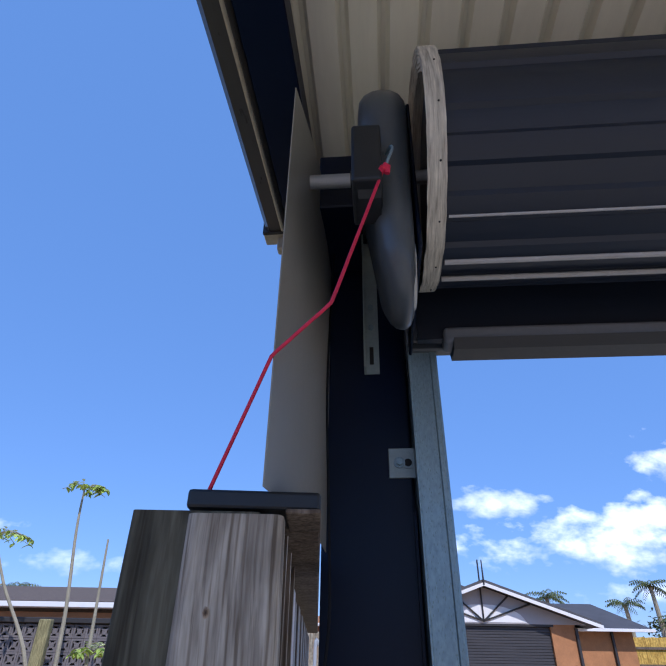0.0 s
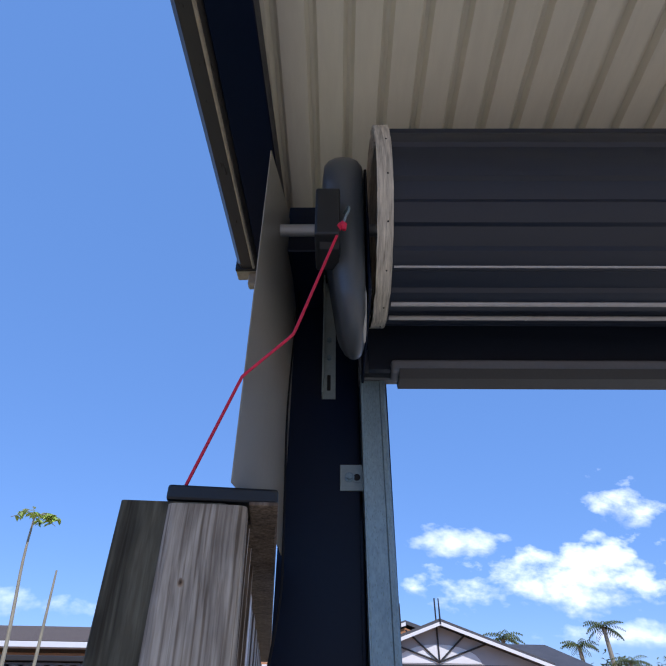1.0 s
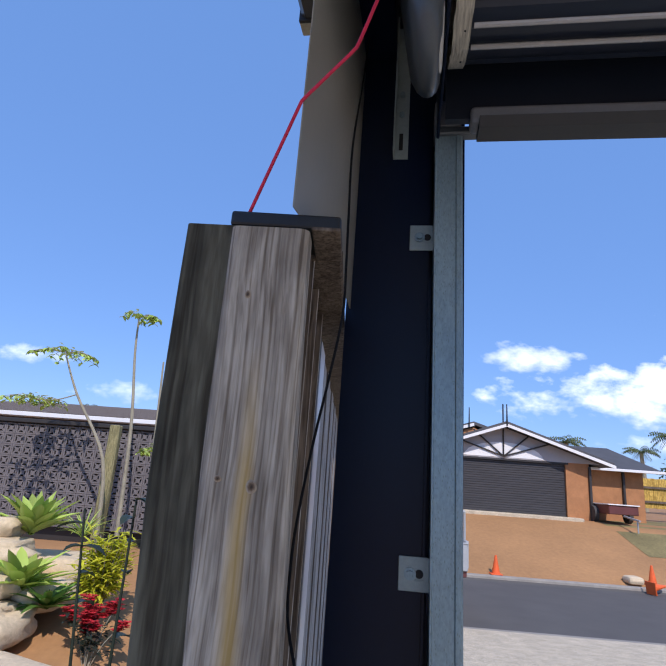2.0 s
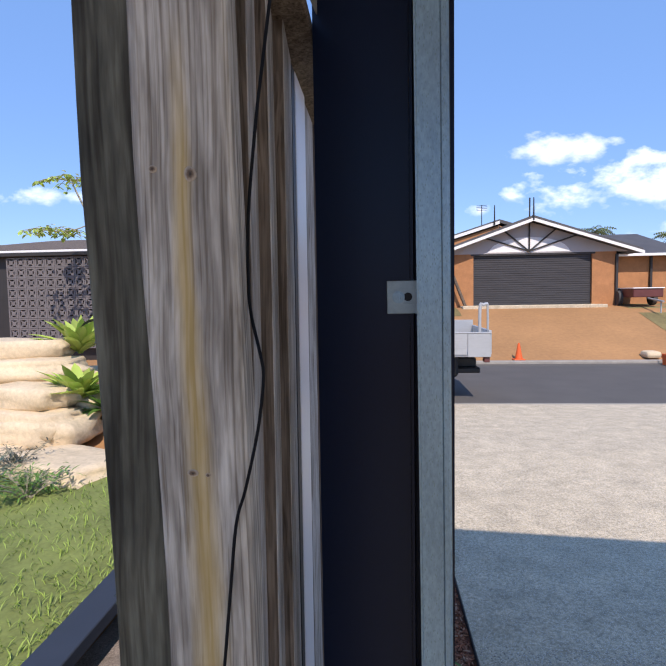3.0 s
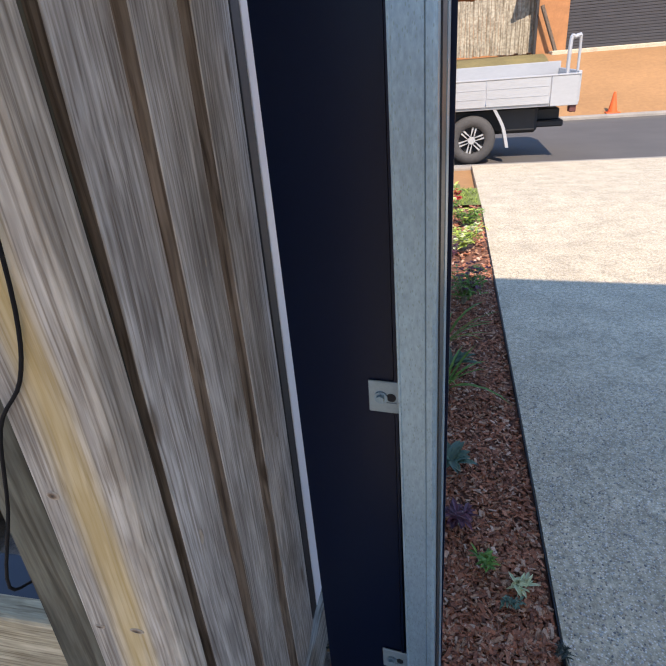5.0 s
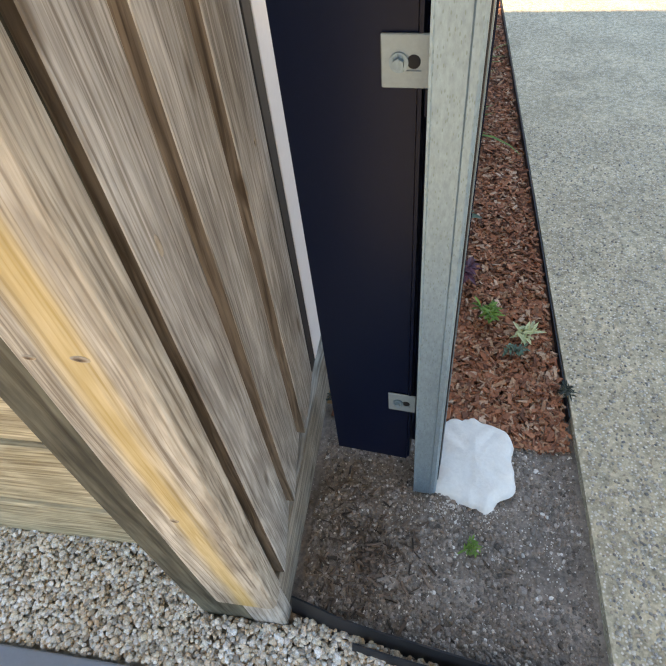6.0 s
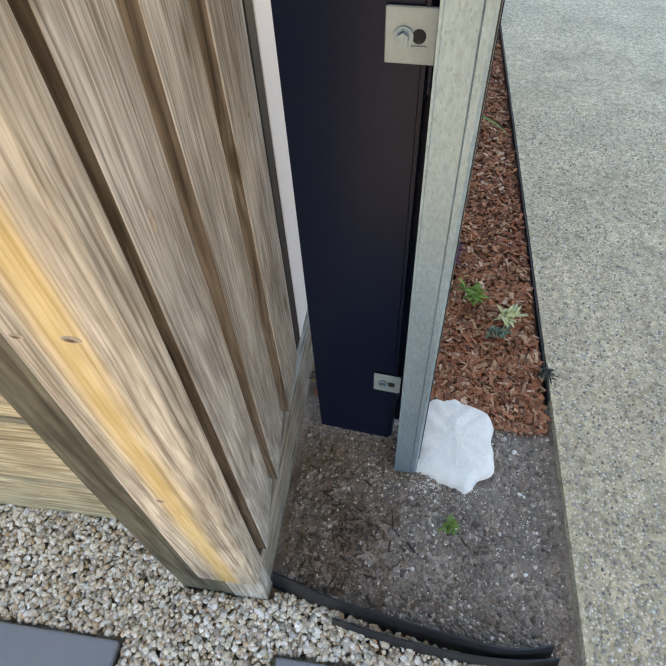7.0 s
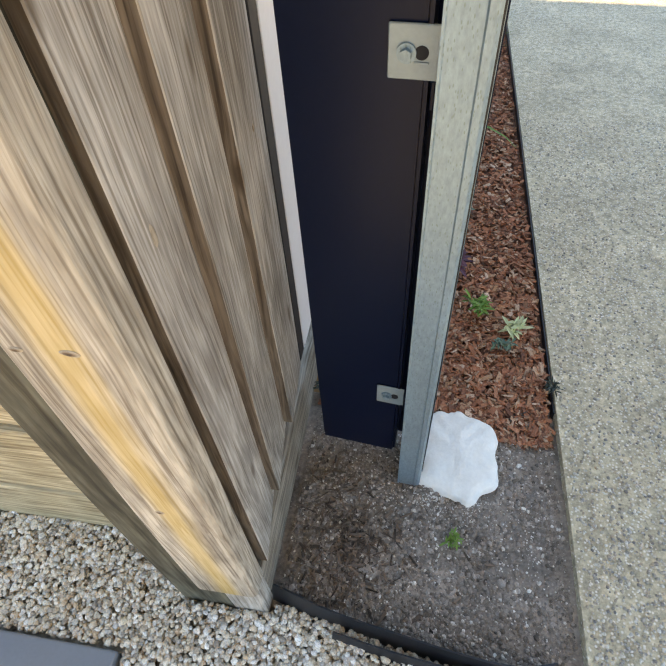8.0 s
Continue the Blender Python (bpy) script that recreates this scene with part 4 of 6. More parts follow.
for x, z, w, h in ((-0.026, 1.700, 0.0085, 0.010), (-0.064, 1.706, 0.006, 0.005), (-0.034, 1.402, 0.008, 0.005), (-0.018, 1.40, 0.004, 0.003), (-0.050, 0.98, 0.009, 0.007), (-0.016, 0.803, 0.011, 0.005), (-0.059, 0.801, 0.008, 0.004), (-0.055, 1.92, 0.005, 0.007), (-0.048, 0.493, 0.008, 0.006)):
    knot((x, -0.0142, z), w * 0.75, h * 0.75, "y")
for y, z, w, h, x in ((0.098, 0.815, 0.010, 0.016, 0.0062), (0.245, 1.10, 0.005, 0.010, 0.0030), (0.12, 1.25, 0.004, 0.008, 0.0036), (0.225, 1.47, 0.006, 0.014, 0.0050), (0.375, 0.75, 0.005, 0.008, 0.0066)):
    knot((x, y, z), w * 0.55, h * 0.75, "x")
# black bar added to give the shade of the gap after the last paling
bm = bx(-0.045, 0.0030, 0.4360, 0.4690, 0.195, 2.0, 0.001)
for v in bm.verts:
    v.co.y += 0.015 * (v.co.z - 0.7)
part("end_batten", bm, CHASSIS, fence, "near-black filler for the shadow gap at the far end")
for z in (0.35, 1.0, 1.75):
    part("rail", bx(-0.075, -0.0265, 0.10, 0.60, z, z + 0.075, 0.003), EDGE_WOOD, fence)
for i in range(14):
    paling(0.62 + 0.15 * i, 0.765 + 0.15 * i, -0.012 + 0.003 * (i % 2), 0.003 + 0.003 * (i % 2), 0.195, 1.99, GREY_BOARD, 60 + i)


part("capping", bx(-0.088, 0.0505, 0.0905, 2.8, 2.0135, 2.034, 0.003), EDGE_WOOD, fence, "brown sawn capping rail along the fence top")
part("capping", bx(0.0135, 0.0505, -0.004, 0.090, 2.0135, 2.0185, 0.001), EDGE_WOOD, fence, "brown sawn capping rail along the fence top")
flash = thing("cover_strip", "cream steel cover strip between fence and post", "flashing")
for nm, lim in (("face", (-0.002, 0.004, 0.471, 0.60)), ("return_lip", (-0.03, -0.0022, 0.471, 0.475))):
    bm = bx(*lim, 0.195, 2.0, 0.0012)
    for v in bm.verts:
        v.co.y += 0.015 * (v.co.z - 0.7)
    part(nm, bm, CREAM, flash)

cap = thing("cap_block", "black rubber-like block lying on the fence top", "block")
bm = bmesh.new()
box(bm, -0.092, 0.050, 0.0, 0.085, 2.019, 2.040, 0.004, 2)
for v in bm.verts:
    v.co.z -= 0.004 * (0.5 + v.co.x * 4) + 0.0015 * noise.noise(v.co * 30)
    v.co.z = max(v.co.z, 2.0185)
part("block", bm, BLACK, cap)

# red release cord
bm = bmesh.new()
a = CP @ Vector((0.040, -0.436, 2.455))
turn = Vector((0.0566, -0.06, 2.243))
end = Vector((-0.0125, -0.0225, 2.190))
foot = Vector((-0.072, 0.012, 2.0395))
pts = [a] + [a.lerp(turn, t) for t in (0.33, 0.66, 0.96)] + [turn.lerp(end, t) for t in (0.06, 0.4, 0.7, 0.97)] + [end.lerp(foot, t) for t in (0.04, 0.3, 0.6, 1.0)]
pipe(bm, smooth_line(pts, 8), 0.0023, 10)
cord = thing("pull_rope", "red pull rope tied from the motor to the fence top", "rope")
part("line", bm, RED, cord)
bm = bmesh.new()
for k in range(5):
    r = tube(bm, a + Vector((0.004 * math.cos(k * 2.1), 0, 0.004 * math.sin(k * 1.7) - 0.002 * k)), a + Vector((-0.005 * math.cos(k), -0.004, -0.008 + 0.003 * k)), 0.0042, n=8)
part("knot", bm, RED, cord)

# thin black cable down the post and fence corner
bm = bmesh.new()
pts = [(0.066, 0.30, 2.62), (0.060, 0.24, 2.45), (0.055, 0.08, 2.20), (0.058, 0.02, 2.05), (0.060, 0.0, 1.97), (0.060, -0.003, 1.905), (0.048, -0.002, 1.82), (0.037, 0.004, 1.757), (0.026, 0.012, 1.68), (0.0215, 0.018, 1.63), (0.0230, 0.014, 1.57), (0.038, -0.012, 1.525), (0.042, -0.016, 1.50), (0.036, -0.018, 1.45),
       (0.0215, -0.018, 1.388), (0.0105, -0.018, 1.35), (0.001, -0.018, 1.265), (-0.012, -0.018, 1.16), (-0.032, -0.018, 1.10), (-0.069, -0.018, 1.053), (-0.100, -0.018, 0.961), (-0.150, -0.014, 0.843), (-0.168, 0.04, 0.79), (-0.170, 0.12, 0.70), (-0.172, 0.165, 0.60), (-0.172, 0.17, 0.35)]
pipe(bm, smooth_line(pts, 5), 0.0017, 8)
cab = thing("cable", "thin black cable hanging down the fence corner", "cable")
part("wire", bm, CABLE, cab)

# ---- foot of the post ----
bm = bmesh.new()
outline = []
for k in range(72):
    a = 2 * math.pi * k / 72
    r = 1 + 0.20 * noise.noise(Vector((math.cos(a) * 1.9, math.sin(a) * 1.9, 7.3))) + 0.06 * noise.noise(Vector((math.cos(a) * 4, math.sin(a) * 4, 9))) + 0.035 * noise.noise(Vector((math.cos(a) * 17, math.sin(a) * 17, 2)))
    outline.append((0.350 + 0.090 * r * math.cos(a), 0.370 + 0.112 * r * math.sin(a)))
rings = []
for s, z in ((1.04, -0.02), (1.0, -0.010), (0.94, -0.005), (0.8, -0.002), (0.6, 0.000), (0.4, 0.001), (0.2, 0.002)):
    rings.append([bm.verts.new((0.350 + (p[0] - 0.350) * s, 0.370 + (p[1] - 0.370) * s, z + 0.006 * noise.noise(Vector(((p[0] - 0.35) * s * 38, (p[1] - 0.37) * s * 38, 3.0))))) for p in outline])
for a, b in zip(rings, rings[1:]):
    for i in range(72):
        bm.faces.new((a[i], a[(i + 1) % 72], b[(i + 1) % 72], b[i]))
bm.faces.new(rings[-1])
bmesh.ops.recalc_face_normals(bm, faces=bm.faces[:])
solid("cement_footing", bm, PATCH, "spilled white cement footing beside the track", "footing", smooth=True)

# black plastic edging between soil and gravel, two overlapping strips
edge_t = thing("garden_edging", "black plastic garden edging between soil and gravel", "edging")


def strip(pts, z0, z1, thick, lean=0.0):
    bm = bmesh.new()
    line = smooth_line(pts, 8)
    rings = []
    for i, p in enumerate(line):
        d = (line[min(i + 1, len(line) - 1)] - line[max(i - 1, 0)]).normalized()
        nrm = Vector((-d.y, d.x, 0))
        wz = 0.004 * noise.noise(p * 9)
        rings.append([bm.verts.new(p + nrm * o + Vector((0, 0, z + wz))) for o, z in ((-lean, z0), (0, z1), (thick, z1), (thick - lean, z0 - thick))])
    for a, b in zip(rings, rings[1:]):
        for i in range(4):
            bm.faces.new((a[i], a[(i + 1) % 4], b[(i + 1) % 4], b[i]))
    bm.faces.new(rings[0][::-1])
    bm.faces.new(rings[-1])
    bmesh.ops.recalc_face_normals(bm, faces=bm.faces[:])
    return bm


part("strip", strip([(0.014, 0.030, 0), (0.06, 0.018, 0), (0.125, 0.002, 0), (0.26, -0.019, 0), (0.386, -0.035, 0), (0.46, -0.034, -0.008), (0.52, -0.018, -0.016)], -0.016, 0.037, 0.003, 0.014), EDGING, edge_t)
part("strip", strip([(0.134, -0.028, 0), (0.20, -0.038, 0), (0.262, -0.046, 0), (0.365, -0.054, 0), (0.455, -0.050, -0.006), (0.53, -0.036, -0.014)], -0.018, 0.022, 0.003, 0.012), EDGING, edge_t)
# black strip stands in for the shadow line under the slab edge
bm = strip([(0.570, 0.50, -0.008), (0.569, 1.5, -0.018), (0.568, 3.0, -0.048), (0.567, 5.2, -0.108)], -0.05, -0.004, -0.0025)
solid("bed_edging", bm, EDGING, "thin black strip painting the shadow line along the driveway", "edging")

# pavers
for i, (x0, x1, y0, y1) in enumerate(((-0.62, -0.245, -0.50, -0.112), (0.045, 0.42, -0.48, -0.098))):
    solid("paver", bx(x0, x1, y0, y1, -0.03, 0.008, 0.004, 2), PAVER, "smooth blue-grey concrete paver set in gravel", "paver", "pavers in the gravel")

# sleeper wall
sl = thing("sleeper_wall", "low retaining wall of pale treated sleepers", "retaining wall")
for i, (z0, z1) in enumerate(((-0.04, 0.155), (0.16, 0.395), (0.405, 0.575))):
    part("sleeper", bx(-2.6, -0.164, 0.100 + 0.004 * i, 0.15 - 0.001 * i, z0, z1, 0.007, 2), SLEEPER, sl)
part("cap_board", bx(-1.12, -0.97, 0.16, 2.3, 0.24, 0.30, 0.004), SLATE, sl, "dark slate-blue capping board")
part("cap_board", bx(-2.6, -0.165, 0.262, 0.418, 0.262, 0.302, 0.004), SLATE, sl, "dark slate-blue capping board")


# ---- loose stones and bark ----
ICO = bmesh.new()
bmesh.ops.create_icosphere(ICO, subdivisions=1, radius=1.0)
ICO_V = [v.co.copy() for v in ICO.verts]
ICO_F = [[v.index for v in f.verts] for f in ICO.faces]
ICO.free()


def scatter(name, spots, material, label, category, shape="stone", smooth=False, slim=1.0):
    """Joins many small bodies into one mesh. spots: x, y, z, size."""
    rnd = random.Random(5)
    vs, fs = [], []
    for x, y, z, s in spots:
        b = len(vs)
        q = Euler((rnd.uniform(-0.5, 0.5), rnd.uniform(-0.5, 0.5), rnd.uniform(0, 6.28))).to_matrix()
        if shape == "stone":
            sx, sy, sz = s * rnd.uniform(0.75, 1.3), s * rnd.uniform(0.7, 1.1), s * rnd.uniform(0.5, 0.85)
            for v in ICO_V:
                k = rnd.uniform(0.74, 1.16)
                w = q @ Vector((v.x * sx * k, v.y * sy * k, v.z * sz * k))
                vs.append((x + w.x, y + w.y, z + w.z))
            fs += [[b + i for i in f] for f in ICO_F]
        else:
            L, W, T = s * rnd.uniform(0.7, 1.6), s * rnd.uniform(0.25, 0.7) * slim, s * rnd.uniform(0.05, 0.14)
            for cx, cy, cz in ((-1, -1, -1), (1, -0.6, -1), (0.8, 1, -1), (-0.9, 0.7, -1), (-1, -1, 1), (1, -0.6, 1), (0.8, 1, 1), (-0.9, 0.7, 1)):
                w = q @ Vector((cx * L * 0.5, cy * W * 0.5, cz * T * 0.5 + 0.1 * L * rnd.uniform(-1, 1)))
                vs.append((x + w.x, y + w.y, z + w.z))
            fs += [[b + i for i in f] for f in ((0, 3, 2, 1), (4, 5, 6, 7), (0, 1, 5, 4), (1, 2, 6, 5), (2, 3, 7, 6), (3, 0, 4, 7))]
    me = bpy.data.meshes.new(name)
    me.from_pydata(vs, [], fs)
    me.materials.append(material)
    if smooth:
        for p in me.polygons:
            p.use_smooth = True
    return tagged(new(name, me), label, category, "", "stuff")


rnd = random.Random(2)
spots = []
for layer in range(3):
    for _ in range(11500):
        x, y = rnd.uniform(-0.85, 0.57), rnd.uniform(-0.40, 0.10)
        if -0.16 < x < 0.02 and y > -0.01:
            continue
        lim = 0.022 - 0.17 * max(0, x) if x < 0.40 else -0.046
        if x > 0.0 and y > lim - 0.01:
            continue
        if (-0.63 < x < -0.235 and -0.51 < y < -0.105) or (0.035 < x < 0.43 and -0.49 < y < -0.09):
            continue
        s = rnd.uniform(0.0032, 0.0068) * (1.25 if rnd.random() < 0.12 else 1.0)
        spots.append((x, y, -0.014 + layer * 0.005 + s * 0.3, s))
scatter("gravel", spots, PEBBLE, "pale river-pebble gravel", "gravel")
spots = []
for _ in range(17000):
    x, y = rnd.uniform(0.02, 0.565), rnd.uniform(-0.03, 0.52)
    if noise.noise(Vector((x * 11, y * 11, 1.7))) < rnd.uniform(-0.8, 0.1):
        continue
    spots.append((x, y, soil_top(x, y) + rnd.uniform(-0.0008, 0.0012), rnd.choice((0.0014, 0.0018, 0.0022, 0.003, 0.0042, 0.006))))
for _ in range(60):
    x, y = rnd.uniform(0.03, 0.55), rnd.uniform(-0.02, 0.46)
    spots.append((x, y, soil_top(x, y) - 0.001, rnd.uniform(0.006, 0.012)))
scatter("soil_crumbs", spots, CRUMB, "crumbs of dry soil", "soil")
spots = []
for _ in range(240):
    x, y = rnd.uniform(0.02, 0.56), rnd.uniform(-0.03, 0.45)
    spots.append((x, y, soil_top(x, y) + 0.001, rnd.uniform(0.002, 0.0065) * rnd.uniform(0.6, 1.0)))
for _ in range(900):
    a, r = rnd.uniform(0, 6.28), abs(rnd.gauss(0, 0.10))
    x, y = 0.315 + r * math.cos(a), 0.262 + 0.6 * r * math.sin(a)
    if 0.03 < x < 0.56:
        spots.append((x, y, soil_top(x, y) + 0.0006, rnd.uniform(0.0007, 0.0022)))
for _ in range(1500):
    x, y = rnd.uniform(0.02, 0.565), rnd.uniform(-0.03, 0.46)
    spots.append((x, y, soil_top(x, y) + 0.0012, rnd.uniform(0.0009, 0.0026)))
scatter("white_pebbles", spots, GRIT, "scattered pale pebbles on the soil", "pebbles")
spots = []
for _ in range(24000):
    y = 0.42 + 2.9 * rnd.random() ** 1.9
    x = rnd.uniform(0.03, 0.56)
    if y < 0.47 + 0.09 * noise.noise(Vector((x * 9, 2.0, 0))) and (x < 0.42 or rnd.random() < 0.5):
        continue
    spots.append((x, y, soil_top(x, y) + rnd.uniform(0, 0.014), rnd.uniform(0.008, 0.020) * (1.5 if rnd.random() < 0.1 else 1.0)))
for _ in range(900):
    x, y = rnd.uniform(0.03, 0.56), rnd.uniform(3.2, 5.3)
    spots.append((x, y, height(x, y) - 0.004 + rnd.uniform(0, 0.016), rnd.uniform(0.02, 0.04)))
scatter("bark_chips", spots, CHIP, "red-brown bark chips", "mulch", "chip")
spots = []
for _ in range(650):
    a, r = rnd.uniform(0, 6.28), abs(rnd.gauss(0, 0.085))
    x, y = 0.145 + r * math.cos(a), 0.125 + 1.3 * r * math.sin(a)
    if x < 0.02:
        continue
    spots.append((x, y, soil_top(x, y) + rnd.uniform(0.001, 0.005), rnd.uniform(0.006, 0.024)))
scatter("old_bark", spots, CHIP_DARK, "dry dark bark and twigs on the soil", "mulch", "chip", slim=0.45)
spots = []
for _ in range(15000):
    y = -0.35 + 2.2 * rnd.random() ** 1.3
    x = 0.585 + (0.25 + 0.55 * max(0.0, y + 0.35)) * rnd.random()
    spots.append((x, y, height(x, y) + 0.0122, rnd.uniform(0.0018, 0.0046)))
scatter("aggregate_stones", spots, STONE_CHIP, "stones showing in the driveway concrete", "gravel", smooth=True)


# ---- plants ----
def blade(bm, base, d, length, width, droop, n=5, fold=0.2, tipw=0.02):
    """One leaf: a bent strip with a folded middle."""
    base, d = Vector(base), Vector(d).normalized()
    side = d.cross(Vector((0, 0, 1)))
    side = side.normalized() if side.length > 1e-3 else Vector((1, 0, 0))
    rows, p = [], base.copy()
    for k in range(n + 1):
        t = k / n
        w = width * (math.sin(math.pi * (0.12 + 0.88 * t)) ** 0.8 * (1 - tipw) + tipw) if t < 1 else width * tipw
        up = side.cross(d).normalized()
        rows.append((bm.verts.new(p - side * w / 2 + up * w * fold), bm.verts.new(p), bm.verts.new(p + side * w / 2 + up * w * fold)))
        d = (d + Vector((0, 0, -droop / n))).normalized()
        p = p + d * length / n
    for a, b in zip(rows, rows[1:]):
        bm.faces.new((a[0], a[1], b[1], b[0]))
        bm.faces.new((a[1], a[2], b[2], b[1]))


def rosette(name, at, n, length, width, material, label, category, rise=0.7, droop=0.6, seed=0, group=""):
    rnd = random.Random(seed)
    bm = bmesh.new()
    for k in range(n):
        a = k * 2.399 + rnd.uniform(-0.2, 0.2)
        up = rise * rnd.uniform(0.5, 1.6)
        blade(bm, (0, 0, rnd.uniform(0, 0.02)), (math.cos(a), math.sin(a), up), length * rnd.uniform(0.65, 1.1), width * rnd.uniform(0.8, 1.2), droop * rnd.uniform(0.6, 1.3))
    t = thing(name, label, category, group, m=Matrix.Translation(at))
    part("foliage", bm, material, t, smooth=True)
    return t


def bush(name, at, spread, tall, n, leaf, width, material, label, category, seed=0, flower=None, nf=0, group=""):
    """A low plant: stems with many small leaves, and flowers on top."""
    rnd = random.Random(seed)
    t = thing(name, label, category, group, m=Matrix.Translation(at))
    bs, bl, bf = bmesh.new(), bmesh.new(), bmesh.new()
    tips = []
    for _ in range(max(5, n // 14)):
        a, r = rnd.uniform(0, 6.28), spread * rnd.random() ** 0.6
        tip = Vector((r * math.cos(a), r * math.sin(a), tall * rnd.uniform(0.5, 1.0)))
        pipe(bs, smooth_line([(tip.x * 0.1, tip.y * 0.1, -0.01), (tip.x * 0.5, tip.y * 0.5, tip.z * 0.6), tip], 3), spread * 0.012 + 0.0008, 5)
        tips.append(tip)
    for _ in range(n):
        tip = rnd.choice(tips)
        p = tip * rnd.uniform(0.35, 1.05) + Vector((rnd.gauss(0, 1), rnd.gauss(0, 1), rnd.gauss(0, 0.6))) * spread * 0.13
        p.z = max(p.z, 0.004)
        a = rnd.uniform(0, 6.28)
        blade(bl, p, (math.cos(a), math.sin(a), rnd.uniform(-0.1, 0.9)), leaf * rnd.uniform(0.6, 1.2), width * rnd.uniform(0.7, 1.2), 0.5, n=3)
    for _ in range(nf):
        tip = rnd.choice(tips)
        p = tip * rnd.uniform(0.85, 1.1) + Vector((rnd.gauss(0, 1), rnd.gauss(0, 1), 0.3)) * spread * 0.1
        for k in range(4):
            a = k * 1.57 + rnd.uniform(0, 1)
            blade(bf, p, (math.cos(a), math.sin(a), 0.5), leaf * 0.5, leaf * 0.35, 0.3, n=2)
    part("branchwork", bs, STEM, t, kind="stuff")
    part("foliage", bl, material, t, kind="stuff")
    if nf:
        part("bloom", bf, flower, t, kind="stuff")
    else:
        bf.free()
    return t


# bed beside the driveway
Z0 = -0.01
bush("weed_tuft", (0.342, 0.172, Z0), 0.016, 0.022, 60, 0.014, 0.004, LEAF, "tiny bright green weed in the soil", "weed", 3)
bush("weed_tuft", (0.565, 0.56, Z0), 0.02, 0.03, 50, 0.02, 0.004, LEAF_DARK, "small dark weed at the driveway edge", "weed", 4)
bush("weed_tuft", (0.03, 0.50, Z0), 0.022, 0.035, 60, 0.02, 0.005, LEAF_DARK, "small dark weed at the fence foot", "weed", 5)
bush("seedling", (0.40, 0.80, Z0), 0.03, 0.045, 60, 0.03, 0.009, LEAF, "small green seedling in the mulch", "plant", 6)
bush("seedling", (0.46, 0.68, Z0), 0.03, 0.025, 26, 0.02, 0.008, LEAF_BLUE, "grey-green seedling in the mulch", "plant", 7)
bush("seedling", (0.49, 0.74, Z0), 0.03, 0.02, 24, 0.04, 0.010, LEAF_PALE, "dry pale leaves on the mulch", "plant", 8)
bush("purple_plant", (0.33, 0.95, Z0), 0.045, 0.07, 60, 0.045, 0.014, LEAF_PURPLE, "purple-leaved bedding plant in mulch", "plant", 9)
rosette("agave_seedling", (0.30, 1.22, Z0), 12, 0.10, 0.035, LEAF_BLUE, "blue-green succulent rosette in mulch", "plant", 0.8, 0.5, 10, "plants in the bed")
rosette("agave_seedling", (0.30, 1.9, -0.02), 14, 0.15, 0.035, LEAF_BLUE, "blue-green succulent rosette in mulch", "plant", 0.9, 0.5, 11, "plants in the bed")
rosette("strap_plant", (0.27, 1.7, -0.02), 16, 0.30, 0.014, LEAF, "arching strap-leaved plant in mulch", "plant", 1.4, 1.2, 12, "plants in the bed")
rosette("strap_plant", (0.26, 2.1, -0.02), 16, 0.34, 0.015, LEAF, "arching strap-leaved plant in mulch", "plant", 1.4, 1.2, 13, "plants in the bed")
bush("shrub", (0.36, 2.7, -0.03), 0.15, 0.22, 260, 0.05, 0.015, LEAF, "small green shrub with reddish tips in mulch", "shrub", 14, LEAF_PURPLE, 30, "plants in the bed")
bush("shrub", (0.22, 3.15, -0.04), 0.14, 0.3, 260, 0.05, 0.016, LEAF_PURPLE, "purple-leaved shrub in the bed", "shrub", 15, LEAF_PALE, 18, "plants in the bed")
bush("shrub", (0.36, 3.75, -0.06), 0.16, 0.2, 260, 0.06, 0.016, LEAF_LIME, "lime-green sunlit shrub in the bed", "shrub", 16, LEAF_PALE, 20, "plants in the bed")
bush("shrub", (0.42, 4.5, -0.08), 0.14, 0.14, 220, 0.06, 0.016, LEAF, "bright green low shrub in the bed", "shrub", 17, LEAF_LIME, 20, "plants in the bed")
bush("red_flowers", (0.28, 5.0, -0.09), 0.17, 0.22, 120, 0.05, 0.02, LEAF, "red flowering plant in the sunlit bed", "flower", 18, LEAF_RED, 90, "plants in the bed")
bush("red_flowers", (0.12, 5.6, -0.1), 0.15, 0.4, 120, 0.05, 0.02, LEAF, "red flowering plant in the sunlit bed", "flower", 19, LEAF_RED, 70, "plants in the bed")
bush("shrub", (0.13, 4.2, -0.06), 0.2, 0.45, 260, 0.06, 0.018, LEAF_LIME, "yellow-green shrub beside a timber stake", "shrub", 20, LEAF_PALE, 20, "plants in the bed")
solid("garden_stake", bx(0.135, 0.180, 3.0, 3.045, -0.08, 1.68, 0.003), YELLOW_PINE, "tall new pine garden stake", "stake")

# lawn blades
rnd = random.Random(12)
bm = bmesh.new()
for _ in range(5000):
    x, y = -1.13 - 2.6 * rnd.random() ** 1.4, rnd.uniform(0.4, 3.5)
    a = rnd.uniform(0, 6.28)
    z = 0.262 + 0.03 * noise.noise(Vector((x, y, 0))) + 0.02 * max(0, y - 2) - 0.003
    blade(bm, (x, y, z), (0.5 * math.cos(a), 0.5 * math.sin(a), 1), rnd.uniform(0.03, 0.07), 0.006, 0.8, n=2)
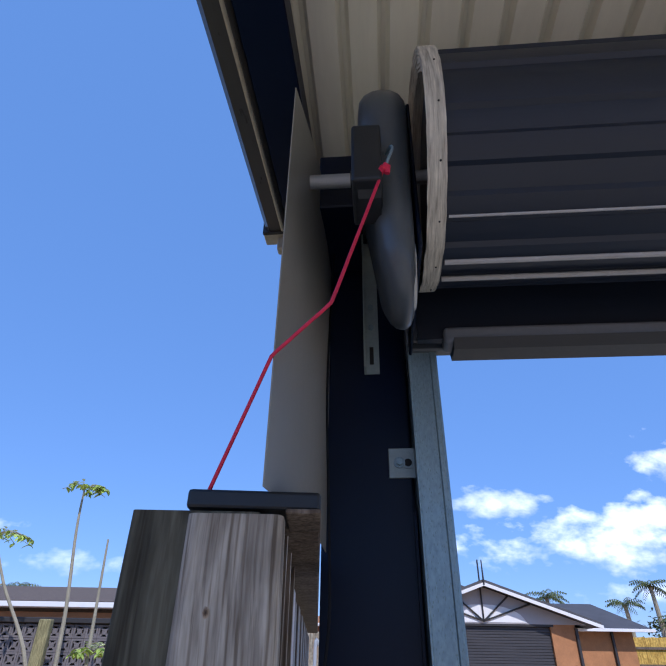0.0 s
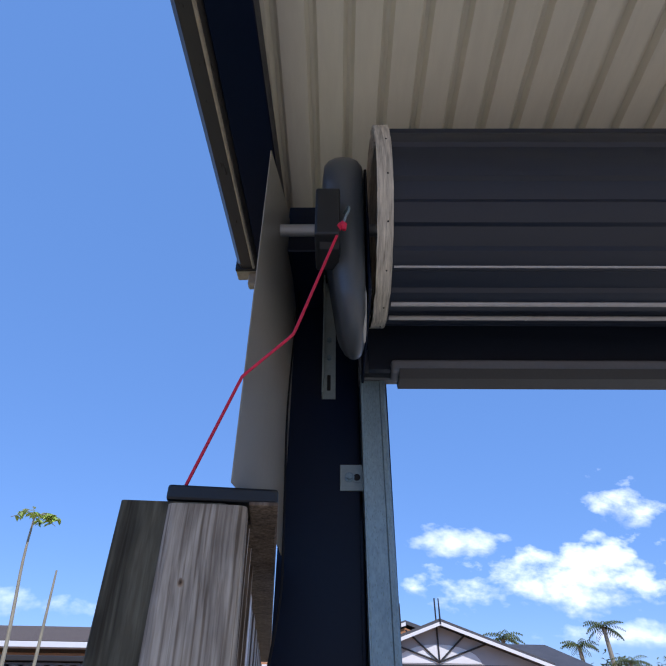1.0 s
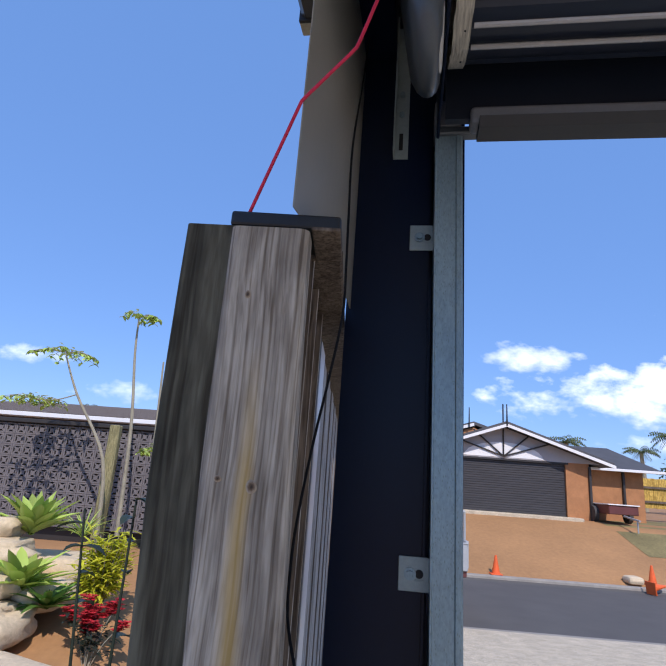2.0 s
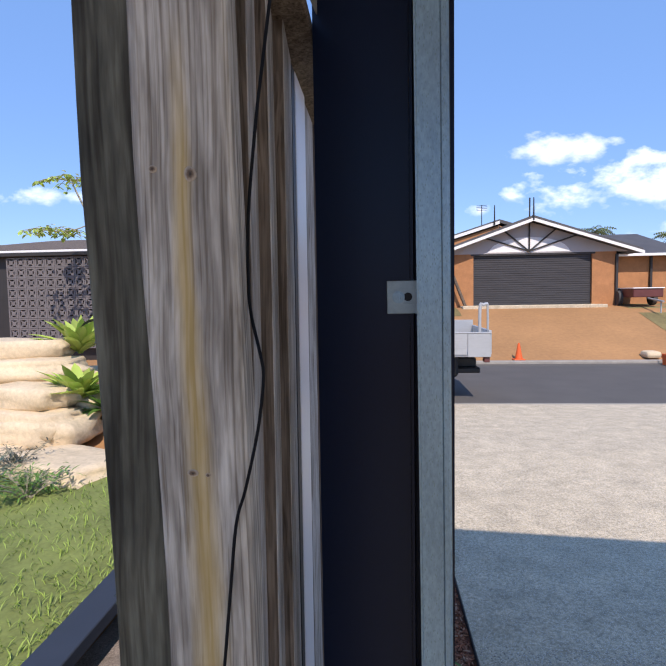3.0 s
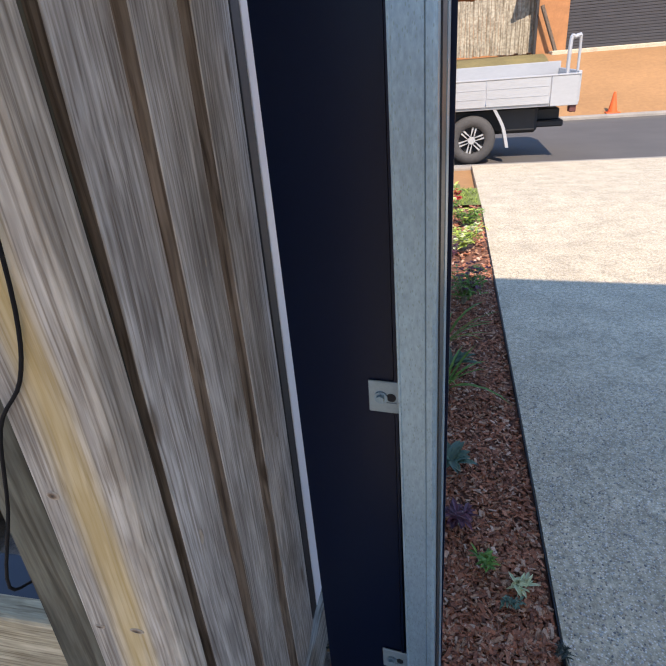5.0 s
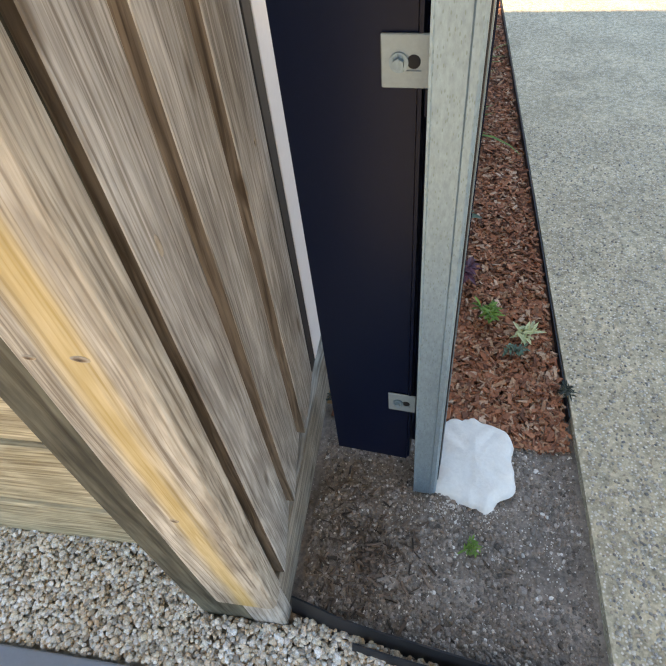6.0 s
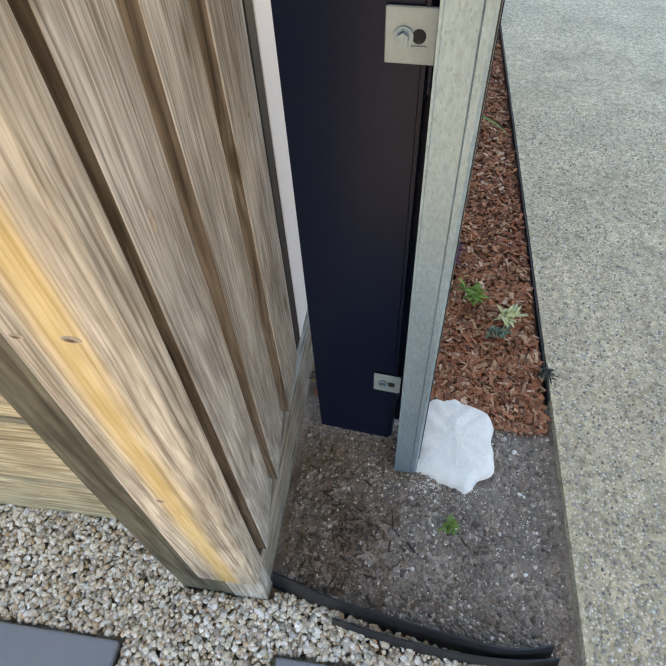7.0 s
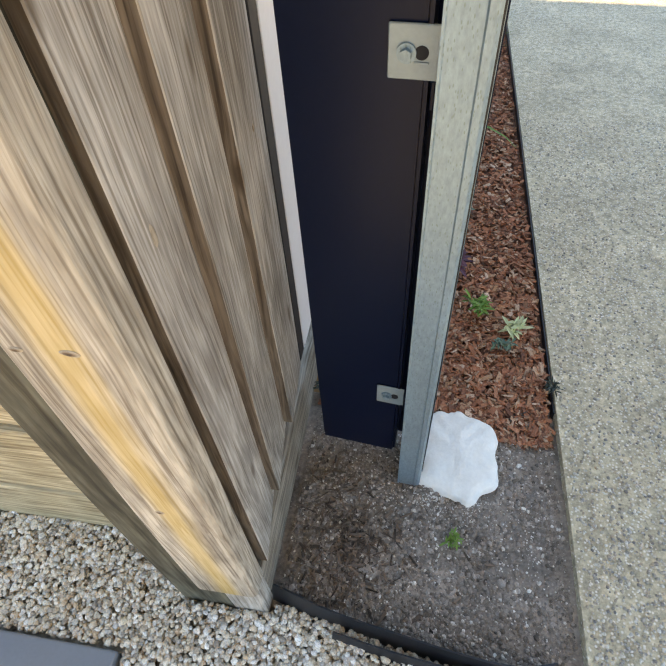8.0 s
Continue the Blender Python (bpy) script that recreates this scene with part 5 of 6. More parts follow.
for _ in range(1200):
    x, y = rnd.uniform(-0.3, 0.55), rnd.uniform(5.3, 6.6)
    if x > 0.35 and y > 6.3:
        continue
    a = rnd.uniform(0, 6.28)
    blade(bm, (x, y, height(x, y) + 0.008), (0.5 * math.cos(a), 0.5 * math.sin(a), 1), rnd.uniform(0.03, 0.07), 0.008, 0.8, n=2)
me = mesh_of(bm, "grass")
me.materials.append(GRASS)
tagged(new("grass", me), "short green lawn grass blades", "grass", "", "stuff")


# ---- garden behind the fence ----
def rock(at, sx, sy, sz, seed):
    bm = bmesh.new()
    bmesh.ops.create_cube(bm, size=1.0)
    bmesh.ops.subdivide_edges(bm, edges=bm.edges[:], cuts=5, use_grid_fill=True)
    for v in bm.verts:
        c = v.co.copy()
        c = c.lerp(c.normalized() * 0.55, 0.35)
        c += c.normalized() * (0.10 * noise.noise(c * 2.3 + Vector((seed * 7.1, 0, 0))) + 0.04 * noise.noise(c * 7 + Vector((seed, 3, 0))))
        v.co = Vector((c.x * sx, c.y * sy, c.z * sz))
    ob = solid("boulder", bm, SANDSTONE, "flat pale sandstone boulder of the rockery", "boulder", "rockery boulders", smooth=True)
    ob.matrix_world = Matrix.Translation(at) @ pose(0, 0, 0, 0, 0, (seed * 37) % 40 - 20)
    return ob


rnd = random.Random(8)
k = 0
for y, z, h in ((3.4, 0.26, 0.22), (3.95, 0.40, 0.24), (4.5, 0.58, 0.24), (5.1, 0.74, 0.22)):
    x = (-1.75 if y < 3.5 else -2.25) - 0.12 * (y - 3.4) - rnd.uniform(0, 0.2)
    while x > -6.5:
        w = rnd.uniform(0.55, 1.0)
        rock((x - w / 2, y + rnd.uniform(-0.08, 0.08), z + rnd.uniform(-0.03, 0.03)), w * 1.05, 0.62, h * rnd.uniform(0.9, 1.2), k)
        x -= w
        k += 1

for x, y, z, w in ((-3.10, 4.02, 0.50, 1.25), (-3.24, 4.20, 0.70, 1.2), (-3.45, 4.42, 0.90, 1.3), (-3.7, 4.62, 1.08, 1.3)):
    rock((x, y, z), w, 0.5, 0.22, k)
    k += 1
rosette("agave", (-2.98, 4.80, 1.02), 44, 0.50, 0.11, LEAF_LIME, "green agave with pale leaf margins in the rockery", "agave", 1.2, 0.5, 21, "rockery plants")
rosette("agave", (-2.62, 4.15, 0.66), 40, 0.46, 0.10, LEAF_LIME, "green agave with pale leaf margins in the rockery", "agave", 0.9, 0.5, 22, "rockery plants")
rosette("agave", (-2.40, 4.25, 0.52), 34, 0.40, 0.07, LEAF, "green spiky agave in the rockery", "agave", 0.8, 0.6, 23, "rockery plants")
bush("lime_bush", (-2.06, 4.45, 0.46), 0.21, 0.70, 900, 0.16, 0.030, LEAF_YELLOW, "yellow-green upright bush in the rockery", "bush", 24, group="rockery plants")
bush("red_bush", (-1.88, 4.0, 0.20), 0.22, 0.46, 160, 0.07, 0.03, LEAF_DARK, "red flowering bush in the rockery", "bush", 25, LEAF_RED, 420, group="rockery plants")
bush("grey_bush", (-2.6, 3.2, 0.30), 0.28, 0.2, 300, 0.05, 0.008, LEAF_DARK, "low grey-green bush at the rockery foot", "bush", 26, group="rockery plants")
bush("low_bush", (-2.2, 2.75, 0.28), 0.3, 0.16, 300, 0.07, 0.012, LEAF, "low green bush at the lawn edge", "bush", 27, group="rockery plants")
rosette("strap_bush", (-2.6, 2.8, 0.29), 40, 0.36, 0.014, LEAF_BLUE, "strap-leaved plant at the lawn edge", "plant", 1.2, 1.0, 28, "rockery plants")
rosette("strap_bush", (-2.75, 5.4, 0.95), 40, 0.42, 0.016, LEAF_LIME, "yellow-green strap-leaved plant by the screen wall", "plant", 1.2, 1.0, 29, "rockery plants")
bush("silver_bush", (-0.62, 0.75, 0.10), 0.10, 0.13, 160, 0.05, 0.014, LEAF_BLUE, "silvery plant in the side bed", "plant", 30)

for i, (x0, y0, x1, z1) in enumerate(((-0.84, 1.45, -0.90, 1.555), (-0.72, 1.42, -0.70, 1.60))):
    rnd = random.Random(40 + i)
    t = thing("bare_shrub", "thin dark-stemmed shrub with few leaves", "shrub", "dark shrubs")
    bm, bl = bmesh.new(), bmesh.new()
    line = smooth_line([(x0, y0, 0.10), (x0 + 0.02, y0, 0.6), (x0 - 0.01 + 0.03 * i, y0, 1.05), (x1, y0, z1)], 6)
    pipe(bm, line, [0.009 - 0.005 * k / (len(line) - 1) for k in range(len(line))], 7)
    for _ in range(16):
        p = line[rnd.randrange(4, len(line))]
        a = rnd.uniform(0, 6.28)
        blade(bl, p, (math.cos(a), math.sin(a), 0.3), rnd.uniform(0.06, 0.11), 0.045, 0.9, n=4)
    part("stem", bm, LEAF_DARK, t)
    part("foliage", bl, LEAF_DARK, t)


def thin_tree(base, nodes, tops, label, seed):
    rnd = random.Random(seed)
    t = thing("sapling", label, "tree", "thin saplings")
    bm, bl, bf = bmesh.new(), bmesh.new(), bmesh.new()
    line = smooth_line([base] + nodes, 6)
    pipe(bm, line, [0.028 - 0.018 * k / (len(line) - 1) for k in range(len(line))], 7)
    for (tx, ty, tz, r) in tops:
        top = Vector((tx, ty, tz))
        near = min(line, key=lambda p: (p - top).length + abs(p.z - (tz - 0.4)) * 0.3)
        pipe(bm, smooth_line([near, near.lerp(top, 0.5) + Vector((0, 0, -0.04)), top], 4), 0.008, 6)
        for _ in range(18):
            a = rnd.uniform(0, 6.28)
            tip = top + Vector((r * math.cos(a), r * math.sin(a), -0.25 * r * rnd.random()))
            mid = top.lerp(tip, 0.5) + Vector((0, 0, 0.12 * r))
            pipe(bm, [top, mid, tip], 0.004, 4)
            for _ in range(5):
                p = mid.lerp(tip, rnd.random())
                b = rnd.uniform(0, 6.28)
                blade(bl, p, (math.cos(b), math.sin(b), -0.2), 0.10, 0.045, 0.6, n=3)
        for _ in range(24):
            p = top + Vector((rnd.gauss(0, r * 0.3), rnd.gauss(0, r * 0.3), rnd.uniform(0, 0.06)))
            a = rnd.uniform(0, 6.28)
            blade(bf, p, (math.cos(a), math.sin(a), 0.5), 0.07, 0.045, 0.4, n=2)
    part("trunk", bm, STEM, t)
    part("foliage", bl, LEAF_LIME, t, kind="stuff")
    part("bloom", bf, LEAF_PALE, t, kind="stuff")


thin_tree((-2.75, 6.3, 0.9), [(-2.80, 6.3, 2.2), (-2.92, 6.3, 3.2), (-2.95, 6.3, 3.72)], [(-2.95, 6.3, 3.72, 0.28)], "tall thin sapling with a small pale flower head", 50)
thin_tree((-3.0, 6.3, 0.9), [(-3.1, 6.3, 1.8), (-3.6, 6.3, 2.6), (-3.85, 6.3, 3.1)], [(-3.85, 6.3, 3.15, 0.42), (-4.15, 6.3, 2.5, 0.4)], "leaning sapling with sparse feathery leaves", 51)
thin_tree((-2.3, 6.0, 0.9), [(-2.35, 6.0, 2.0), (-2.40, 6.0, 3.05)], [(-2.3, 6.0, 1.95, 0.2)], "bare thin sapling with a leaf cluster", 52)
solid("timber_stake", bx(-3.22, -3.08, 6.6, 6.7, 0.8, 2.26, 0.01), STAKE, "green-tinged timber stake by the screen wall", "stake")

# patterned screen wall, block by block
wall = thing("screen_wall", "dark patterned screen-block garden wall", "wall", kind="structure")
part("backing", bx(-9.0, -1.0, 7.16, 7.22, 0.4, 2.24, 0.0), DARK_TRIM, wall)
part("coping", bx(-9.0, -1.0, 7.0, 7.26, 2.24, 2.30, 0.008), DARK_TRIM, wall)
bm = bmesh.new()
B = 0.148
for a, b, c, d in ((0, B, 0, 0.022), (0, B, B - 0.022, B), (0, 0.022, 0.022, B - 0.022), (B - 0.022, B, 0.022, B - 0.022)):
    box(bm, a, b, 0, 0.09, c, d)
for s in (45, -45):
    box(bm, -0.08, 0.08, 0.008, 0.08, -0.011, 0.011, m=Matrix.Translation((B / 2, 0, B / 2)) @ pose(0, 0, 0, 0, s, 0))
tube(bm, (B / 2, 0.004, B / 2), (B / 2, 0.085, B / 2), 0.032, n=10)
block_me = mesh_of(bm, "screen_block")
block_me.materials.append(SCREEN)
for i in range(26):
    for j in range(9):
        piece("screen_block", block_me, wall, Matrix.Translation((-5.4 + i * 0.152, 7.05, 0.865 + j * 0.152)))

# ---- house across the street ----
house = thing("house", "single-storey orange brick house with grey tiled gable roof", "house")
HY = 20.0
HB = 1.10
part("wall", bx(2.75, 3.70, HY, HY + 0.25, HB - 0.4, 3.05, 0), BRICK, house)
part("wall", bx(8.0, 8.85, HY, HY + 0.25, HB - 0.4, 3.05, 0), BRICK, house)
part("side_wall", bx(2.75, 3.0, HY + 0.25, HY + 10, HB - 0.4, 3.05, 0), BRICK, house)
part("wing_wall", bx(8.85, 11.4, HY + 1.2, HY + 1.45, HB - 0.4, 3.0, 0), BRICK, house)
part("wing_wall", bx(-3.5, 2.75, HY + 3.0, HY + 3.25, HB - 0.4, 3.2, 0), BRICK, house)
gdoor = part("garage_door", bx(3.70, 8.0, HY + 0.125, HY + 0.16, 1.13, 3.0), GARAGE, house, "charcoal ribbed double garage door")
slat_me = mesh_of(bx(3.70, 8.0, HY + 0.10, HY + 0.124, 0.0, 0.076, 0.008), "door_slat")
slat_me.materials.append(GARAGE)
for i in range(22):
    piece("door_slat", slat_me, gdoor, Matrix.Translation((0, 0.006 * (i % 2), 1.135 + 0.084 * i)))
part("door_head", bx(3.6, 8.1, HY - 0.01, HY + 0.2, 2.98, 3.08, 0), DARK_TRIM, house)
part("sill_slab", bx(3.2, 8.3, HY - 0.7, HY + 0.2, 0.98, 1.13, 0.02), AGGREGATE, house)
# gable face
AP = (5.74, 4.20)
bm = bmesh.new()
extrude_profile(bm, [(2.55, 3.05), (9.25, 3.05), AP], "y", HY - 0.02, HY + 0.05)
part("gable", bm, GABLE, house, "pale gable panel")
bm = bmesh.new()
pts = [(4.2, 3.09), (7.2, 3.09)] + [(5.72 + 1.45 * math.cos(a) , 3.09 + 0.55 * math.sin(a)) for a in span(0.2, math.pi - 0.2, 10)]
extrude_profile(bm, pts, "y", HY - 0.035, HY - 0.022)
part("sunburst_panel", bm, WHITE, house, "white half-round sunburst panel")
for ang in (18, 40, 90, 140, 162):
    L = {18: 1.9, 40: 1.45, 90: 1.95, 140: 1.45, 162: 1.9}[ang]
    bm = bmesh.new()
    tube(bm, (5.72, HY - 0.07, 3.12), (5.72 + L * math.cos(radians(ang)), HY - 0.07, 3.12 + L * math.sin(radians(ang))), 0.028, n=6)
    part("sunburst_bar", bm, DARK_TRIM, house)


def slope(x0, z0, x1, z1, y0, y1, thick=0.14):
    bm = bmesh.new()
    extrude_profile(bm, [(x0, z0), (x1, z1), (x1, z1 + thick), (x0, z0 + thick)], "y", y0, y1)
    return bm


part("roof", slope(2.25, 2.99, AP[0], AP[1] + 0.04, HY - 0.5, HY + 7), TILE, house)
part("roof", slope(9.55, 2.97, AP[0], AP[1] + 0.04, HY - 0.5, HY + 7), TILE, house)
part("barge_board", slope(2.2, 2.93, AP[0], AP[1] - 0.03, HY - 0.53, HY - 0.5, 0.11), WHITE, house)
part("barge_board", slope(9.6, 2.91, AP[0], AP[1] - 0.03, HY - 0.53, HY - 0.5, 0.11), WHITE, house)
# rear, higher gable
part("roof", slope(0.0, 2.95, 5.35, 4.62, HY + 3.2, HY + 12), TILE, house)
part("roof", slope(10.5, 3.0, 5.35, 4.62, HY + 3.2, HY + 12), TILE, house)
part("barge_board", slope(-0.05, 2.9, 5.35, 4.56, HY + 3.15, HY + 3.2, 0.13), WHITE, house)
bm = bmesh.new()
extrude_profile(bm, [(0.4, 3.0), (9.5, 3.0), (5.35, 4.5)], "y", HY + 3.3, HY + 3.4)
part("rear_gable", bm, BRICK, house)
# hip wing at the right
bm = bmesh.new()
v = [bm.verts.new(p) for p in ((8.9, HY + 0.75, 2.98), (12.0, HY + 0.75, 2.98), (12.0, HY + 7, 2.98), (8.9, HY + 7, 2.98), (8.4, HY + 3.6, 4.02), (11.2, HY + 3.6, 4.02))]
for f in ((0, 1, 5, 4), (1, 2, 5), (2, 3, 4, 5), (3, 0, 4), (3, 2, 1, 0)):
    bm.faces.new([v[i] for i in f])
bmesh.ops.recalc_face_normals(bm, faces=bm.faces[:])
part("roof", bm, TILE, house)
part("gutter", bx(8.95, 12.0, HY + 0.66, HY + 0.75, 2.90, 3.0, 0.01), WHITE, house)
part("gutter", bx(-3.6, 2.7, HY + 2.6, HY + 2.7, 3.02, 3.13, 0.01), WHITE, house)
bm = bmesh.new()
v = [bm.verts.new(p) for p in ((-3.8, HY + 2.7, 3.1), (2.9, HY + 2.7, 3.1), (2.9, HY + 8, 3.6), (-1.5, HY + 8, 3.6))]
bm.faces.new(v)
r = bmesh.ops.extrude_face_region(bm, geom=bm.faces[:])
bmesh.ops.translate(bm, vec=(0, 0, 0.1), verts=[q for q in r["geom"] if isinstance(q, bmesh.types.BMVert)])
bmesh.ops.recalc_face_normals(bm, faces=bm.faces[:])
part("roof", bm, BRICK, house, "red-brown tiled side roof")
for x, y in ((8.85, HY - 0.03), (10.62, HY + 1.15), (2.75, HY - 0.03)):
    part("downpipe", bx(x - 0.045, x + 0.045, y - 0.06, y + 0.03, HB - 0.3, 2.95, 0.01), DARK_TRIM, house)
bm = bmesh.new()
tube(bm, (2.85, HY - 0.3, 2.4), (3.4, HY - 0.3, HB - 0.1), 0.06, n=6)
part("prop_board", bm, EDGE_WOOD, house, "leaning brown board")
for x, y, z0, z1 in ((5.74, HY - 0.52, 4.2, 5.0), (5.12, HY + 3.1, 4.5, 5.35), (2.0, HY + 3.1, 3.6, 4.1)):
    bm = bmesh.new()
    tube(bm, (x, y, z0), (x, y, z1), 0.035, 0.02, n=6)
    part("finial", bm, DARK_TRIM, house, "dark roof finial")
bm = bmesh.new()
tube(bm, (4.75, HY + 4, 4.4), (4.75, HY + 4, 5.5), 0.02, n=6)
for k in range(4):
    tube(bm, (4.5, HY + 3.9, 5.25 + k * 0.07), (5.0, HY + 4.1, 5.30 + k * 0.07), 0.01, n=5)
part("aerial", bm, CHASSIS, house, "small roof aerial")

# old paling fence left of the house
of = thing("boundary_fence", "silvery old paling boundary fence", "fence", kind="structure")
part("rail", bx(-4.0, 3.0, HY + 0.33, HY + 0.38, 1.4, 1.5), PALE_PALING, of)
part("rail", bx(-4.0, 3.0, HY + 0.33, HY + 0.38, 2.3, 2.4), PALE_PALING, of)
bm = bmesh.new()
box(bm, 0, 0.125, 0, 0.02, 0, 1.62, 0.003)
pal_me = mesh_of(bm, "fence_paling")
pal_me.materials.append(PALE_PALING)
rnd = random.Random(4)
for i in range(52):
    piece("fence_paling", pal_me, of, Matrix.Translation((-3.9 + i * 0.132, HY + 0.30 + 0.012 * (i % 2), 1.12 + rnd.uniform(-0.03, 0.03))))
# strip of thin grass at the fence foot and beside the drive
for x0, x1, y0, y1 in ((-4.0, 3.0, 18.2, HY + 0.2), (8.9, 30.0, 16.4, 23.8)):
    bm = terrain(span(x0, x1, 14), span(y0, y1, 8), -0.05)
    solid("house_lawn", bm, PATCHY, "patchy grass in front of the house", "grass", kind="structure", smooth=True)

# yellow timber fence to the right
yf = thing("pine_fence", "new yellow pine boundary fence", "fence", kind="structure")
bm = bmesh.new()
box(bm, 0, 0.145, 0, 0.02, 0, 1.25, 0.003)
yp_me = mesh_of(bm, "pine_paling")
yp_me.materials.append(YELLOW_PINE)
for i in range(70):
    piece("pine_paling", yp_me, yf, Matrix.Translation((12.0 + i * 0.148, 24.0, 1.62 + 0.01 * (i % 3))))
for i in range(6):
    part("post", bx(12.5 + i * 1.8, 12.62 + i * 1.8, 23.85, 23.98, 1.2, 2.9, 0.01), EDGE_WOOD, yf)
for z in (1.85, 2.45):
    part("rail", bx(12.0, 22.4, 23.93, 23.985, z, z + 0.09), EDGE_WOOD, yf)

# box trailer beside the garage
tr = thing("box_trailer", "old maroon box trailer parked by the wall", "trailer")
part("tray", bx(8.98, 9.98, 18.9, 20.9, 1.36, 1.66, 0.02), TRAILER_BODY, tr)
part("tray_rim", bx(8.95, 10.01, 18.86, 20.94, 1.66, 1.70, 0.01), WHITE, tr)
for x in (8.83, 10.02):
    bm = bmesh.new()
    tube(bm, (x, 19.9, 1.33), (x + 0.14, 19.9, 1.33), 0.27, n=20)
    part("wheel", bm, RUBBER, tr)
bm = bmesh.new()
tube(bm, (9.48, 18.9, 1.32), (9.48, 17.9, 1.22), 0.035, n=8)
tube(bm, (9.48, 18.05, 1.26), (9.48, 18.05, 0.84), 0.025, n=8)
part("drawbar", bm, ALU, tr)


# ---- ute on the street ----
ute = thing("utility_truck", "white utility truck with an aluminium tray parked on the street", "truck")
UY = 9.10


def wheel_parts(x, y, z, face):
    w = thing("wheel", "", "")
    w.parent = ute
    w.matrix_local = Matrix.Translation((x, y, z))
    bm = bmesh.new()
    ring = []
    prof = [(0.205, 0.0), (0.30, 0.0), (0.355, 0.015), (0.372, 0.05), (0.372, 0.18), (0.355, 0.22), (0.30, 0.235), (0.205, 0.235)]
    for s in range(40):
        a = 2 * math.pi * s / 40
        ring.append([bm.verts.new((r * math.cos(a), d * face, r * math.sin(a))) for r, d in prof])
    for i in range(40):
        a, b = ring[i], ring[(i + 1) % 40]
        for k in range(8):
            bm.faces.new((a[k], a[(k + 1) % 8], b[(k + 1) % 8], b[k]))
    bmesh.ops.recalc_face_normals(bm, faces=bm.faces[:])
    part("tyre", bm, RUBBER, w, "black rubber tyre", smooth=True)
    bm = bmesh.new()
    ring = []
    for s in range(40):
        a = 2 * math.pi * s / 40
        ring.append([bm.verts.new((r * math.cos(a), d * face, r * math.sin(a))) for r, d in ((0.235, 0.012), (0.205, 0.02), (0.205, 0.12), (0.235, 0.12))])
    for i in range(40):
        a, b = ring[i], ring[(i + 1) % 40]
        for k in range(4):
            bm.faces.new((a[k], a[(k + 1) % 4], b[(k + 1) % 4], b[k]))
    for s in range(6):
        for o in (-0.13, 0.13):
            a = 2 * math.pi * s / 6 + 0.3
            m = pose(0, 0, 0, 0, -math.degrees(a + o * 0.6), 0)
            box(bm, 0.04, 0.21, min(0.02 * face, 0.045 * face), max(0.02 * face, 0.045 * face), -0.024, 0.024, m=m)
    tube(bm, (0, 0.015 * face, 0), (0, 0.06 * face, 0), 0.06, n=16)
    bmesh.ops.recalc_face_normals(bm, faces=bm.faces[:])
    part("rim", bm, ALU, w, "six-spoke alloy rim")
    bm = bmesh.new()
    tube(bm, (0, 0.10 * face, 0), (0, 0.12 * face, 0), 0.2, n=24)
    part("brake_drum", bm, CHASSIS, w)


for x in (0.57, -2.55):
    wheel_parts(x, UY - 0.04, -0.36 + 0.372, 1)
    wheel_parts(x, UY + 1.66, -0.36 + 0.372, -1)
part("chassis", bx(-2.9, 1.95, UY + 0.45, UY + 1.15, 0.22, 0.38, 0.01), CHASSIS, ute)
part("underbody", bx(-0.6, 1.6, UY + 0.25, UY + 1.35, 0.05, 0.46, 0.05), CHASSIS, ute)
part("tow_bar", bx(1.55, 2.0, UY + 0.3, UY + 1.2, 0.12, 0.22, 0.02), CHASSIS, ute)
part("tray_floor", bx(-0.75, 2.12, UY - 0.06, UY + 1.70, 0.46, 0.52, 0.006), ALU, ute)
for i, (a, b) in enumerate(((-0.75, 0.755), (0.765, 1.70))):
    bm = bmesh.new()
    box(bm, a, b, UY - 0.09, UY - 0.05, 0.50, 0.88, 0.006)
    for z in (0.62, 0.75):
        box(bm, a + 0.02, b - 0.02, UY - 0.096, UY - 0.089, z, z + 0.006)
    part("side_board", bm, ALU, ute)
part("corner_panel", bx(1.71, 2.10, UY - 0.09, UY - 0.05, 0.46, 0.88, 0.006), ALU, ute)
part("tail_board", bx(2.08, 2.13, UY - 0.05, UY + 1.7, 0.50, 0.93, 0.006), ALU, ute)
part("far_board", bx(-0.75, 2.1, UY + 1.66, UY + 1.70, 0.50, 1.04, 0.006), ALU, ute)
part("top_rail", bx(-0.75, 2.12, UY - 0.1, UY - 0.045, 0.88, 0.905, 0.006), ALU, ute)
part("tail_lamp", bx(2.0, 2.1, UY - 0.05, UY + 0.10, 0.36, 0.46, 0.01), TRAILER_BODY, ute, "red tail lamp cluster")
for x in (1.93, 0.02):
    bm = bmesh.new()
    top = 1.38 if x > 1 else 2.1
    pipe(bm, smooth_line([(x, UY - 0.02, 0.52), (x, UY - 0.02, top - 0.06), (x + 0.06, UY + 0.0, top), (x + 0.14, UY + 0.03, top + 0.02)], 5), 0.028, 8)
    pipe(bm, smooth_line([(x + 0.14, UY + 0.03, top + 0.02), (x + 0.15, UY + 0.05, top - 0.2), (x + 0.15, UY + 0.05, 0.9)], 5), 0.02, 8)
    part("rack_post", bm, ALU, ute, "pale tubular rack post")
